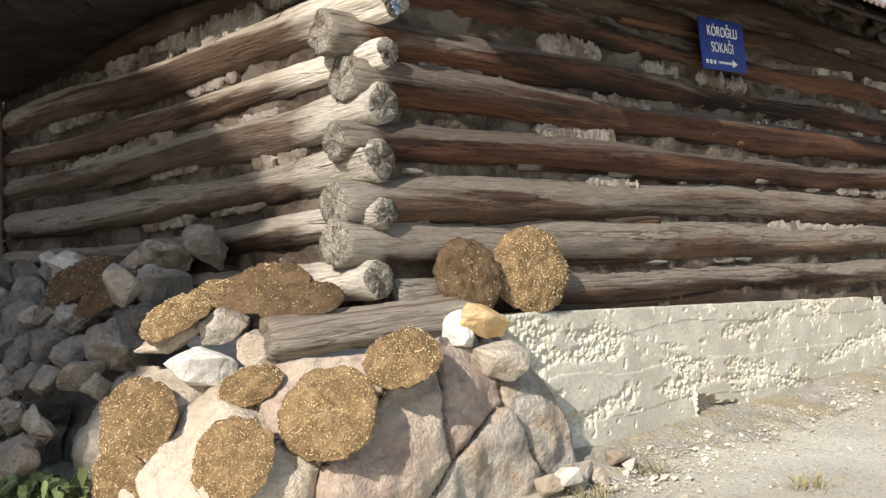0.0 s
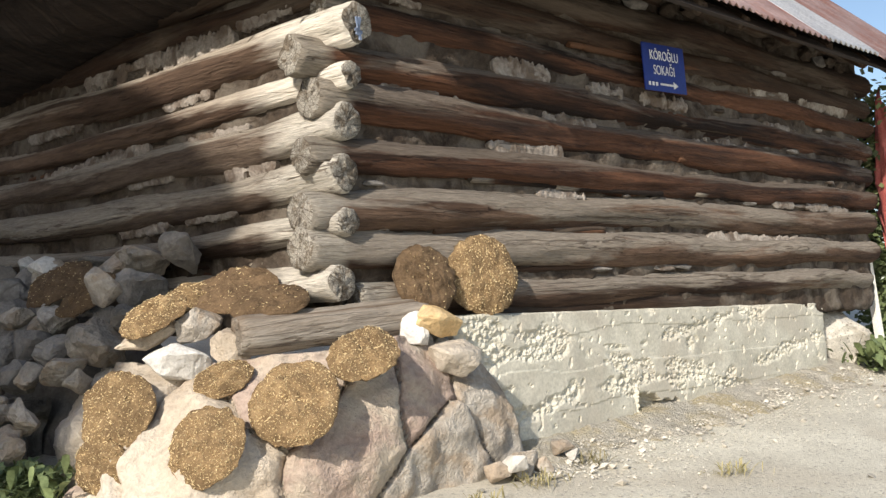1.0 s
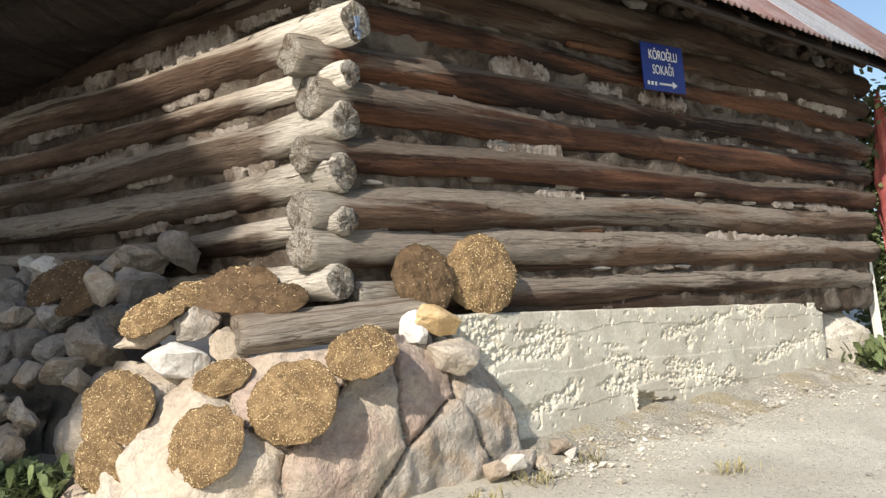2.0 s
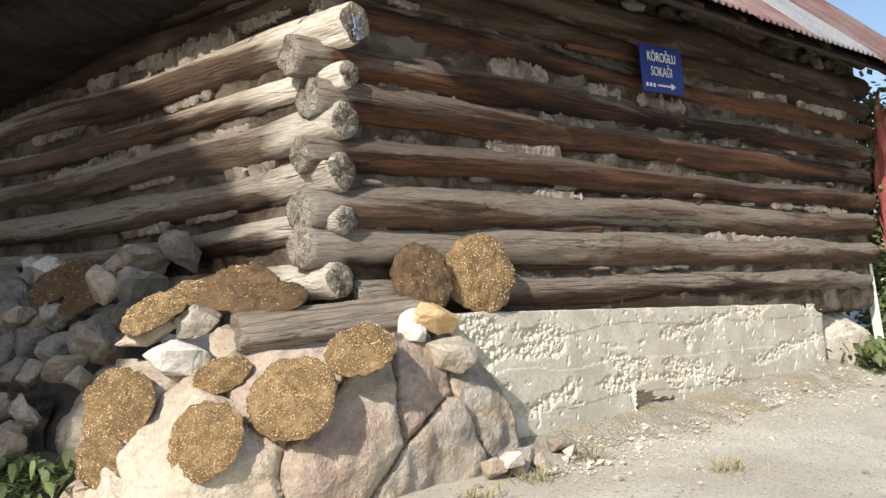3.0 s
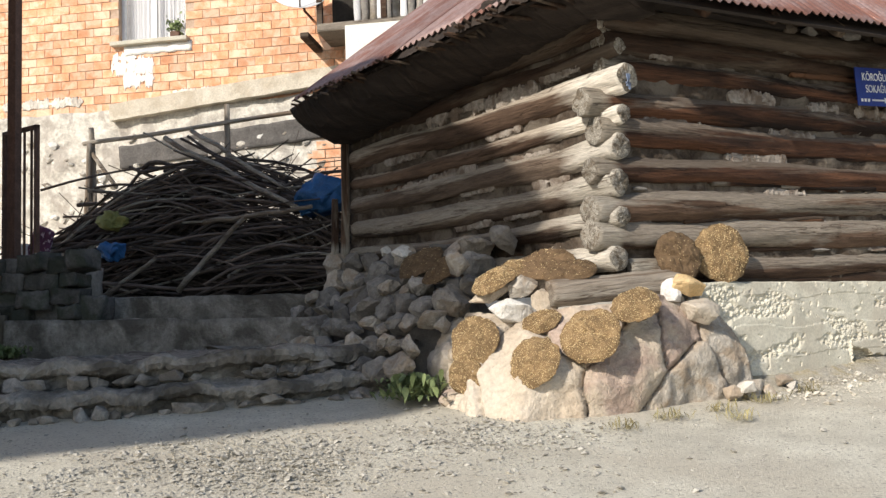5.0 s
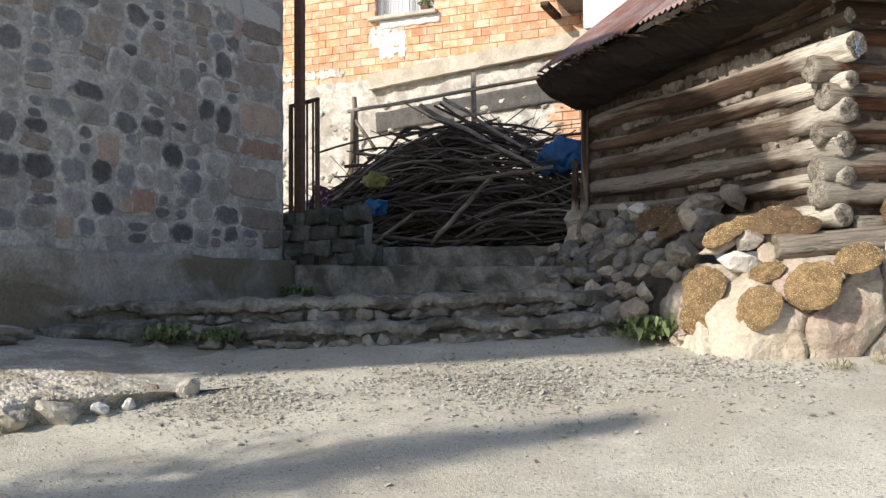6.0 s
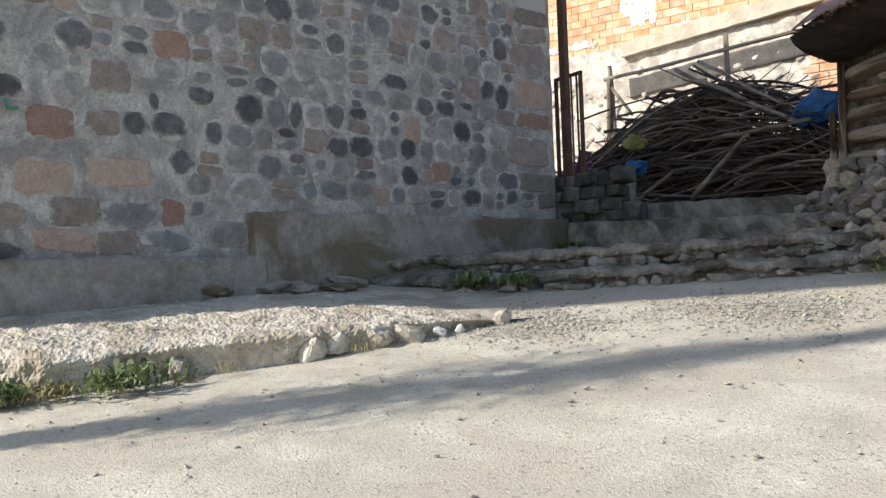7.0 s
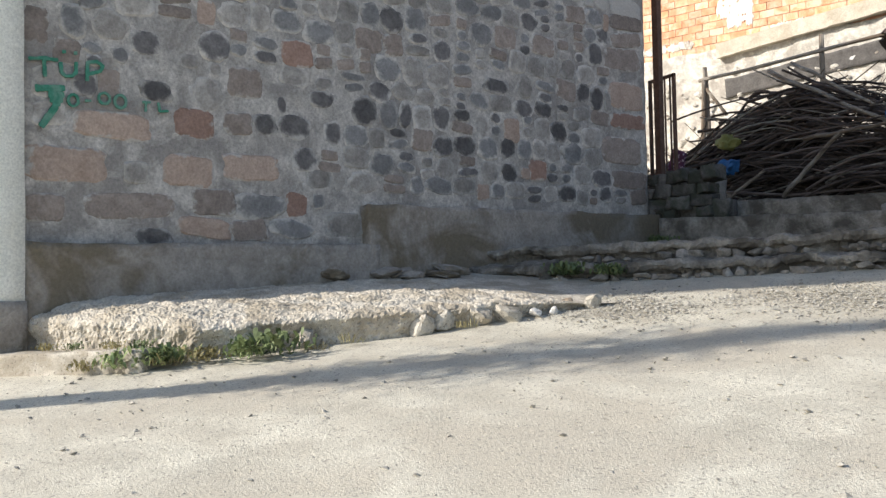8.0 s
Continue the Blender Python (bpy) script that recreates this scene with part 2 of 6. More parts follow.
ROOF = surface("oxidised roof sheet", (0.27, 0.17, 0.15), (0.46, 0.34, 0.315), 3, rough=0.45, bump=0.15, fine=40, stain=(0.30, 0.15, 0.115), stain_scale=2.5, vary=0.18, metal=0.35)
# galvanised metal, its colour also raised for the white glare on that sheet
ROOF_GALV = surface("galvanised sheet paled for glare", (0.55, 0.54, 0.53), (0.75, 0.74, 0.72), 3, rough=0.4, bump=0.1, vary=0.06, metal=0.6)
BARK = surface("dry branch bark", (0.036, 0.028, 0.025), (0.175, 0.138, 0.118), 12, GRAIN, 0.93, 0.5, 60, vary=0.45)
STEEL = surface("rusty brown steel", (0.085, 0.05, 0.038), (0.16, 0.095, 0.07), 12, rough=0.7, bump=0.2, metal=0.3)
TARP = surface("blue plastic tarp", (0.016, 0.075, 0.21), (0.04, 0.15, 0.36), 5, rough=0.45, bump=0.2)
SIGN_BLUE = surface("blue enamel", (0.012, 0.028, 0.19), (0.022, 0.045, 0.27), 8, rough=0.4, bump=0.05)
WHITE = surface("white paint", (0.72, 0.72, 0.72), (0.85, 0.85, 0.85), 10, rough=0.6, bump=0.05)
GREEN_PAINT = surface("green wall paint", (0.035, 0.20, 0.13), (0.10, 0.32, 0.23), 18, rough=0.88, bump=0.4, stain=(0.15, 0.31, 0.24), stain_scale=7, vary=0.1)
LEAF = surface("green leaf", (0.10, 0.14, 0.055), (0.27, 0.33, 0.15), 10, rough=0.6, bump=0.1, vary=0.3)
DRY_GRASS = surface("dry grass", (0.22, 0.20, 0.09), (0.42, 0.36, 0.19), 10, rough=0.9, bump=0.1, vary=0.3)
RED_CLOTH = surface("faded red cloth", (0.30, 0.06, 0.055), (0.50, 0.17, 0.15), 6, rough=0.9, bump=0.3)
BLUE_FADED = surface("faded blue paint", (0.10, 0.15, 0.26), (0.26, 0.30, 0.38), 40, rough=0.9, bump=0.2)
# unlit depth of room and doorway, put into the colour of flat panels
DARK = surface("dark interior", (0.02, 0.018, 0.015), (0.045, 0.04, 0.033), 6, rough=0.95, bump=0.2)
YELLOW = surface("dull green plastic", (0.14, 0.145, 0.04), (0.22, 0.22, 0.075), 6, rough=0.6, bump=0.1)
CURTAIN = surface("white curtain", (0.55, 0.55, 0.56), (0.78, 0.78, 0.78), 14, (6, 6, 0.3), 0.9, 0.3)
GLASS = bpy.data.materials.new("window glass")
GLASS.use_nodes = True
gn = GLASS.node_tree.nodes
gn.remove(gn["Principled BSDF"])
g_mix, g_clear, g_gloss = gn.new("ShaderNodeMixShader"), gn.new("ShaderNodeBsdfTransparent"), gn.new("ShaderNodeBsdfGlossy")
g_mix.inputs[0].default_value, g_gloss.inputs["Roughness"].default_value = 0.12, 0.03
GLASS.node_tree.links.new(g_clear.outputs[0], g_mix.inputs[1])
GLASS.node_tree.links.new(g_gloss.outputs[0], g_mix.inputs[2])
GLASS.node_tree.links.new(g_mix.outputs[0], gn["Material Output"].inputs["Surface"])


# ---- building helpers ----
rng = random.Random(7)


def mesh_of(name, bm, mats, smooth=False):
    me = bpy.data.meshes.new(name)
    bm.to_mesh(me)
    bm.free()
    for m in mats if isinstance(mats, (list, tuple)) else [mats]:
        me.materials.append(m)
    if smooth:
        me.polygons.foreach_set("use_smooth", [True] * len(me.polygons))
    return me


def placed(ob):
    """Where ob stands, through its parents."""
    return placed(ob.parent) @ ob.matrix_parent_inverse @ ob.matrix_basis if ob.parent else ob.matrix_basis.copy()


def attach(ob, parent):
    ob.parent = parent
    ob.matrix_parent_inverse = placed(parent).inverted()


def part(name, bm, mats, parent=None, label="", m=None, smooth=False):
    ob = new(name, mesh_of(name, bm, mats, smooth))
    if m is not None:
        ob.matrix_basis = m
    if parent is not None:
        attach(ob, parent)
    if label:
        ob["label"] = label
    return ob


def piece(name, me, parent, m):
    """One more object on a shared mesh."""
    ob = new(name, me)
    ob.matrix_basis = m
    attach(ob, parent)
    return ob


def thing(name, label, category, group="", kind=""):
    return tagged(new(name), label, category, group, kind)


def box(bm, lo, hi, m=None, bevel=0.0):
    c = [(a + b) / 2 for a, b in zip(lo, hi)]
    s = [b - a for a, b in zip(lo, hi)]
    g = bmesh.ops.create_cube(bm, size=1, matrix=(m or Matrix()) @ Matrix.Translation(c) @ Matrix.Diagonal((*s, 1)))
    if bevel:
        edges = list({e for v in g["verts"] for e in v.link_edges})
        bmesh.ops.bevel(bm, geom=edges, offset=bevel, segments=2, affect="EDGES", profile=0.6)
    return bm


def frame_on(origin, along, out=None, up=Vector((0, 0, 1))):
    """Axes: x along, z up, y to the back (away from out)."""
    x = Vector(along).normalized()
    z = (up - x * up.dot(x)).normalized()
    y = z.cross(x)
    return Matrix(((x.x, y.x, z.x, origin[0]), (x.y, y.y, z.y, origin[1]), (x.z, y.z, z.z, origin[2]), (0, 0, 0, 1)))


def facing(origin, normal, spin=0.0):
    q = Vector(normal).to_track_quat("Z", "Y")
    return Matrix.Translation(origin) @ q.to_matrix().to_4x4() @ Matrix.Rotation(spin, 4, "Z")


def rough_box(lo, hi, step, amp, seed, freq=4.0, fine=0.35):
    """A box with subdivided, lumpy faces."""
    bm = bmesh.new()
    n = [max(1, int(round((b - a) / step))) for a, b in zip(lo, hi)]
    vs = {}

    def v(i, j, k):
        key = (i, j, k)
        if key not in vs:
            p = Vector((lo[0] + (hi[0] - lo[0]) * i / n[0], lo[1] + (hi[1] - lo[1]) * j / n[1], lo[2] + (hi[2] - lo[2]) * k / n[2]))
            q = p * freq + Vector((seed * 7.1, seed * 3.3, seed * 5.7))
            d = noise.noise_vector(q) * amp + noise.noise_vector(q * 4.3) * amp * fine
            vs[key] = bm.verts.new(p + d)
        return vs[key]
    for axis in range(3):
        a, b = [x for x in range(3) if x != axis]
        for side in (0, n[axis]):
            for i in range(n[a]):
                for j in range(n[b]):
                    quad = []
                    for di, dj in ((0, 0), (1, 0), (1, 1), (0, 1)):
                        idx = [0, 0, 0]
                        idx[axis], idx[a], idx[b] = side, i + di, j + dj
                        quad.append(v(*idx))
                    flip = (side == 0) != (axis == 1)
                    bm.faces.new(quad[::-1] if flip else quad)
    return bm


def rock_bm(size, seed, detail=3, facets=7, rough=0.10):
    """An angular broken stone: the hull of scattered points, edges worn, faces roughened."""
    r = random.Random(seed)
    bm = bmesh.new()
    for _ in range(9 + facets):
        d = Vector((r.gauss(0, 1), r.gauss(0, 1), r.gauss(0, 1))).normalized() * r.uniform(0.86, 1.08)
        bm.verts.new(d)
    hull = bmesh.ops.convex_hull(bm, input=bm.verts[:])
    bmesh.ops.delete(bm, geom=[v for v in hull["geom_interior"] if isinstance(v, bmesh.types.BMVert)], context="VERTS")
    bmesh.ops.dissolve_limit(bm, angle_limit=radians(14), verts=bm.verts[:], edges=bm.edges[:])
    bmesh.ops.bevel(bm, geom=bm.edges[:], offset=0.07, segments=1, affect="EDGES", profile=0.5, clamp_overlap=True)
    bmesh.ops.triangulate(bm, faces=bm.faces[:])
    if detail > 2:
        bmesh.ops.subdivide_edges(bm, edges=[e for e in bm.edges if e.calc_length() > 0.3], cuts=detail - 2, use_grid_fill=True)
        bmesh.ops.triangulate(bm, faces=bm.faces[:])
    off = Vector((r.uniform(0, 50), r.uniform(0, 50), r.uniform(0, 50)))
    for vert in bm.verts:
        p = vert.co.copy()
        p += noise.noise_vector(p * 2.2 + off) * rough * 0.7 + noise.noise_vector(p * 6 + off) * rough * 0.5 + noise.noise_vector(p * 14 + off) * rough * 0.22
        vert.co = Vector((p.x * size[0], p.y * size[1], p.z * size[2]))
    bmesh.ops.recalc_face_normals(bm, faces=bm.faces[:])
    return bm


def rock(name, at, size, mat, label, seed, rot=(0, 0, 0), parent=None, category="stone", group="", detail=3, facets=7, rough=0.10):
    ob = part(name, rock_bm(size, seed, detail, facets, rough), mat, parent, "", pose(*at, *rot), False)
    if parent is None:
        tagged(ob, label, category, group)
    return ob


def log_bm(length, r0, r1, seed, hewn=0.0, rings=None, wave=0.03):
    """A log along x: tapered, slightly crooked, with knots, checks and cracked ends."""
    r = random.Random(seed)
    bm = bmesh.new()
    rings = rings or max(14, int(length / 0.035))
    seg = 28 if r0 > 0.045 else 12
    off = Vector((r.uniform(0, 90), r.uniform(0, 90), r.uniform(0, 90)))
    knots = [(r.uniform(0, length), r.uniform(0, 6.28), r.uniform(0.10, 0.22)) for _ in range(int(length * 2))]
    crack = [(r.uniform(0, 6.28), r.uniform(0, length), r.uniform(0.3, 1.0)) for _ in range(int(2 + length * 2))]
    loops = []
    for i in range(rings + 1):
        x = length * i / rings
        rad = r0 + (r1 - r0) * i / rings
        cy = noise.noise(Vector((x * 0.9, 0, 0)) + off) * wave
        cz = noise.noise(Vector((x * 0.9, 7, 0)) + off) * wave
        loop = []
        for j in range(seg):
            a = 2 * math.pi * j / seg
            k = 1 + 0.17 * noise.noise(Vector((x * 1.9, math.cos(a) * 1.3, math.sin(a) * 1.3)) + off)
            k += 0.10 * noise.noise(Vector((x * 1.1, math.cos(a) * 3, math.sin(a) * 3)) + off)
            k += 0.07 * noise.noise(Vector((x * 7, math.cos(a) * 4.5, math.sin(a) * 4.5)) + off)
            k += 0.035 * noise.noise(Vector((x * 17, math.cos(a) * 9, math.sin(a) * 9)) + off)
            if hewn:
                k *= 1 - hewn * 0.16 * (1 - abs(math.cos(2 * a)))
            for kx, ka, kr in knots:
                d = (x - kx) ** 2 * 90 + (1 - math.cos(a - ka)) * 9
                if d < 4:
                    k += kr * 0.6 * math.exp(-d)
            for ca, cx, cl in crack:
                da = abs((a - ca - (x - cx) * 0.25 + math.pi) % (2 * math.pi) - math.pi)
                if da < 0.18 and abs(x - cx) < cl:
                    k -= 0.09 * (1 - da / 0.18)
            end = min(x, length - x)
            if end < 0.02:
                k *= 0.93
            loop.append(bm.verts.new((x, cy + rad * k * math.cos(a), cz + rad * k * math.sin(a))))
        loops.append(loop)
    for a, b in zip(loops, loops[1:]):
        for j in range(seg):
            bm.faces.new((a[j], b[j], b[(j + 1) % seg], a[(j + 1) % seg]))
    for loop, flip, x in ((loops[0], 0, 0), (loops[-1], 1, length)):
        c = sum((v.co for v in loop), Vector()) / seg
        prev = loop
        for f in (0.66, 0.33):
            inner = [bm.verts.new(c + (v.co - c) * f + Vector(((r.uniform(-1, 1)) * 0.008, 0, 0))) for v in loop]
            for j in range(seg):
                q = (prev[j], prev[(j + 1) % seg], inner[(j + 1) % seg], inner[j])
                bm.faces.new(q[::-1] if flip else q).material_index = 1
            prev = inner
        mid = bm.verts.new(c)
        for j in range(seg):
            q = (prev[j], prev[(j + 1) % seg], mid)
            bm.faces.new(q[::-1] if flip else q).material_index = 1
    bmesh.ops.recalc_face_normals(bm, faces=bm.faces)
    return bm


def log(parent, p0, p1, r0, r1, mats, seed, hewn=0.0, name="log", label="", wave=0.035):
    p0, p1 = Vector(p0), Vector(p1)
    return part(name, log_bm((p1 - p0).length, r0, r1, seed, hewn, None, wave), mats, parent, label, frame_on(p0, p1 - p0), True)


def stick_bm(points, r0, r1, seg=6):
    bm = bmesh.new()
    loops = []
    n = len(points)
    for i, p in enumerate(points):
        d = (points[min(i + 1, n - 1)] - points[max(i - 1, 0)]).normalized()
        s = d.cross(Vector((0.1, 0.2, 1))).normalized()
        u = s.cross(d)
        rad = r0 + (r1 - r0) * i / (n - 1)
        loops.append([bm.verts.new(p + (s * math.cos(6.2832 * j / seg) + u * math.sin(6.2832 * j / seg)) * rad) for j in range(seg)])
    for a, b in zip(loops, loops[1:]):
        for j in range(seg):
            bm.faces.new((a[j], a[(j + 1) % seg], b[(j + 1) % seg], b[j]))
    bm.faces.new(loops[0][::-1])
    bm.faces.new(loops[-1])
    bmesh.ops.recalc_face_normals(bm, faces=bm.faces)
    return bm


def lettering(name, text, size, mat, parent, m, depth=0.001, squeeze=1.0):
    cu = bpy.data.curves.new(name, "FONT")
    cu.body, cu.size, cu.extrude, cu.align_x, cu.align_y = text, size, depth, "CENTER", "CENTER"
    tmp = bpy.data.objects.new(name, cu)
    me = bpy.data.meshes.new_from_object(tmp)
    bpy.data.objects.remove(tmp)
    me.materials.clear()
    me.materials.append(mat)
    ob = new(name, me)
    ob.matrix_basis = m @ Matrix.Diagonal((squeeze, 1, 1, 1))
    attach(ob, parent)
    return ob


# ---- ground ----
def gz(x, y):
    """Height of the sloping lane."""
    d = max(0.0, math.hypot(x + 1, y - 1) - 14)
    k = 1 / (1 + d * 0.05)
    px, py = (x + 1) * k - 1, (y - 1) * k + 1
    return 0.75 - 0.054 * (px + 1.53) + 0.124 * (py - 4.11)


def ground_point(x, y):
    z = gz(x, y)
    near = max(0.0, 1 - math.hypot(x + 1, y - 1) / 14)
    z += near * (0.018 * noise.noise(Vector((x * 0.9, y * 0.9, 3))) + 0.006 * noise.noise(Vector((x * 5, y * 5, 9))))
    return Vector((x, y, z))


def axis_lines(lo, hi, step, reach):
    a = list(np.arange(lo, hi + step / 2, step))
    out, d, p = [], step, hi
    while p < reach:
        d *= 1.35
        p += d
        out.append(p)
    low, d, p = [], step, lo
    while p > -reach:
        d *= 1.35
        p -= d
        low.append(p)
    return low[::-1] + a + out


xs, ys = axis_lines(-6, 5, 0.07, 260), axis_lines(-6, 8, 0.07, 260)
verts = [ground_point(x, y) for y in ys for x in xs]
nx = len(xs)
quads = [(j * nx + i, j * nx + i + 1, (j + 1) * nx + i + 1, (j + 1) * nx + i) for j in range(len(ys) - 1) for i in range(nx - 1)]
me = bpy.data.meshes.new("ground")
me.from_pydata(verts, [], quads)
me.materials.append(ROAD)
me.polygons.foreach_set("use_smooth", [True] * len(me.polygons))
tagged(new("ground", me), "pale dusty worn lane surface of gravel and asphalt, sloping uphill", "ground", kind="structure")

# ---- log cabin ----
UR, UL = Vector((0.718, 0.695, 0)), Vector((-0.815, 0.58, 0))
NR, NL = Vector((0.695, -0.718, 0)), Vector((-0.58, -0.815, 0))
CORNER = Vector((-0.25, 4.39, 0))
cabin = thing("log_cabin", "weathered log cabin with saddle-notched corner and corrugated sheet roof", "cabin")


def on_r(s, z, out=0.0):
    return CORNER + UR * s + NR * out + Vector((0, 0, z))


def on_l(s, z, out=0.0):
    return CORNER + UL * s + NL * out + Vector((0, 0, z))


def core(lo_s, hi_s, fn, lo_z, hi_z, seed, along, out):
    m = frame_on(fn(lo_s, lo_z, out), along)
    flip = 1 if m.to_3x3().col[1].dot(fn(0, 0, 1) - fn(0, 0, 0)) < 0 else -1
    bm = rough_box((0, 0.0 if flip > 0 else -0.16, 0), (hi_s - lo_s, 0.16 if flip > 0 else 0.0, hi_z - lo_z), 0.034, 0.026, seed, 9, 0.5)
    return part("mud_filling", bm, MUD, cabin, "dark mud filling between logs", m, True)


core(-0.02, 5.0, on_r, 1.36, 3.60, 3, UR, 0.035)
core(-0.02, 3.1, on_l, 1.40, 3.32, 4, UL, 0.075)

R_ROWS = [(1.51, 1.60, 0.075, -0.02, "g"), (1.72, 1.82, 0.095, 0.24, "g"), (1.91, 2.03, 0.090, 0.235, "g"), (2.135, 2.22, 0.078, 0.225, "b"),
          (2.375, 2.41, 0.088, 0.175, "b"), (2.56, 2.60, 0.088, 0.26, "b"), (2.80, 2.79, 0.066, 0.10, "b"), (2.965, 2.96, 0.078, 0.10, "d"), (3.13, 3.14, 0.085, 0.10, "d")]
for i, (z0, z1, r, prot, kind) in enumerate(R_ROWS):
    mats = {"g": [WOOD_GREY, WOOD_END], "b": [WOOD_BROWN, WOOD_END], "d": [WOOD_DARK, WOOD_END], "s": [WOOD_MIXED, WOOD_END], "p": [WOOD_PALE, WOOD_END]}[kind]
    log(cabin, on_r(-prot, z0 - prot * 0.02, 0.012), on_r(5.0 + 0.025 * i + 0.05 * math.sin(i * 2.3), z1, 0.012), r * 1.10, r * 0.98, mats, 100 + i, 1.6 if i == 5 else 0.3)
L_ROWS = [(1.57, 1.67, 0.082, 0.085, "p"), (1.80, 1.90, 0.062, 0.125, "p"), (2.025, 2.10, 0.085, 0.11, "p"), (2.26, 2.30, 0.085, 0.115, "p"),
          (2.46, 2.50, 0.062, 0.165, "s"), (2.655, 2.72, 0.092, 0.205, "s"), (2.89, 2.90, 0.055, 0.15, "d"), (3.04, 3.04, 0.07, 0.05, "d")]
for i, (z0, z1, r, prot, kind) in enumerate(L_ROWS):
    mats = {"g": [WOOD_GREY, WOOD_END], "b": [WOOD_BROWN, WOOD_END], "d": [WOOD_DARK, WOOD_END], "s": [WOOD_MIXED, WOOD_END], "p": [WOOD_PALE, WOOD_END]}[kind]
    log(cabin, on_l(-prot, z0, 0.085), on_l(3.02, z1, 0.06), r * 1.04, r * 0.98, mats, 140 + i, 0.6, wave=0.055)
# the lowest log lies across the corner on the stones
log(cabin, (-0.655, 4.05, 1.365), (0.06, 4.50, 1.45), 0.082, 0.085, [WOOD_SLAB, WOOD_SLAB], 171, 0.2)
log(cabin, on_r(0.5, 1.46, 0.0), on_r(4.7, 1.44, -0.03), 0.06, 0.06, [WOOD_DARK, WOOD_END], 172)
SPLINT_BROWN = surface("split brown wood", (0.05, 0.022, 0.012), (0.17, 0.085, 0.045), 9, GRAIN, 0.9, 0.6, 80, vary=0.25, cracks=13)
# thin splints wedged between the courses
for i in range(24):
    left = i % 2
    s, z = rng.uniform(0.15, 2.2), rng.choice([1.67, 1.9, 2.11, 2.32, 2.52, 2.73] if left else [1.61, 1.81, 2.02, 2.23, 2.44, 2.65, 2.84]) + rng.uniform(-0.025, 0.025)
    fn, rows = (on_l, L_ROWS) if left else (on_r, R_ROWS)
    ln = rng.uniform(0.4, 1.3)
    if not left:
        s *= 1.6
    lift = 0.035 * s if not left else 0.03 * s
    log(cabin, fn(s, z + lift, 0.05), fn(s + ln, z + lift + 0.035 * ln, 0.05), rng.uniform(0.014, 0.026), rng.uniform(0.008, 0.018), rng.choice([SPLINT_BROWN, WOOD_BROWN, WOOD_DARK]), 300 + i, name="splint")

# daubs of lime mortar pressed into the joints: (wall, s, z, length, height)
R_DAUBS = [(1.14, 2.67, 0.43, 0.069), (1.82, 2.65, 0.32, 0.053), (0.29, 2.45, 0.20, 0.046), (0.47, 2.45, 0.16, 0.042), (0.66, 2.43, 0.19, 0.057), (1.49, 2.42, 0.47, 0.051),
           (1.14, 2.24, 0.56, 0.069), (3.63, 2.87, 0.53, 0.067), (4.40, 2.88, 0.77, 0.072), (3.04, 2.43, 0.82, 0.049), (3.72, 2.62, 0.42, 0.052), (2.38, 2.65, 0.48, 0.054),
           (1.39, 2.02, 0.39, 0.033), (2.13, 1.80, 0.93, 0.037), (3.37, 1.83, 1.30, 0.038), (0.13, 1.80, 0.14, 0.025), (4.1, 2.09, 1.1, 0.034), (0.37, 2.89, 0.19, 0.034)]
L_DAUBS = [(1.10, 2.69, 0.24, 0.054), (1.52, 2.82, 0.72, 0.09), (0.87, 2.79, 0.58, 0.08), (0.97, 2.55, 0.39, 0.044), (1.58, 2.36, 0.60, 0.053), (0.50, 2.14, 0.36, 0.061),
           (1.28, 2.18, 0.40, 0.032), (1.35, 1.94, 0.43, 0.046), (0.37, 2.84, 0.39, 0.054), (2.11, 2.33, 0.45, 0.050), (0.8, 1.94, 0.4, 0.03), (0.75, 2.33, 0.5, 0.03), (2.2, 2.6, 0.6, 0.05)]
DAUBS = [("r", *q) for q in R_DAUBS] + [("l", *q) for q in L_DAUBS]


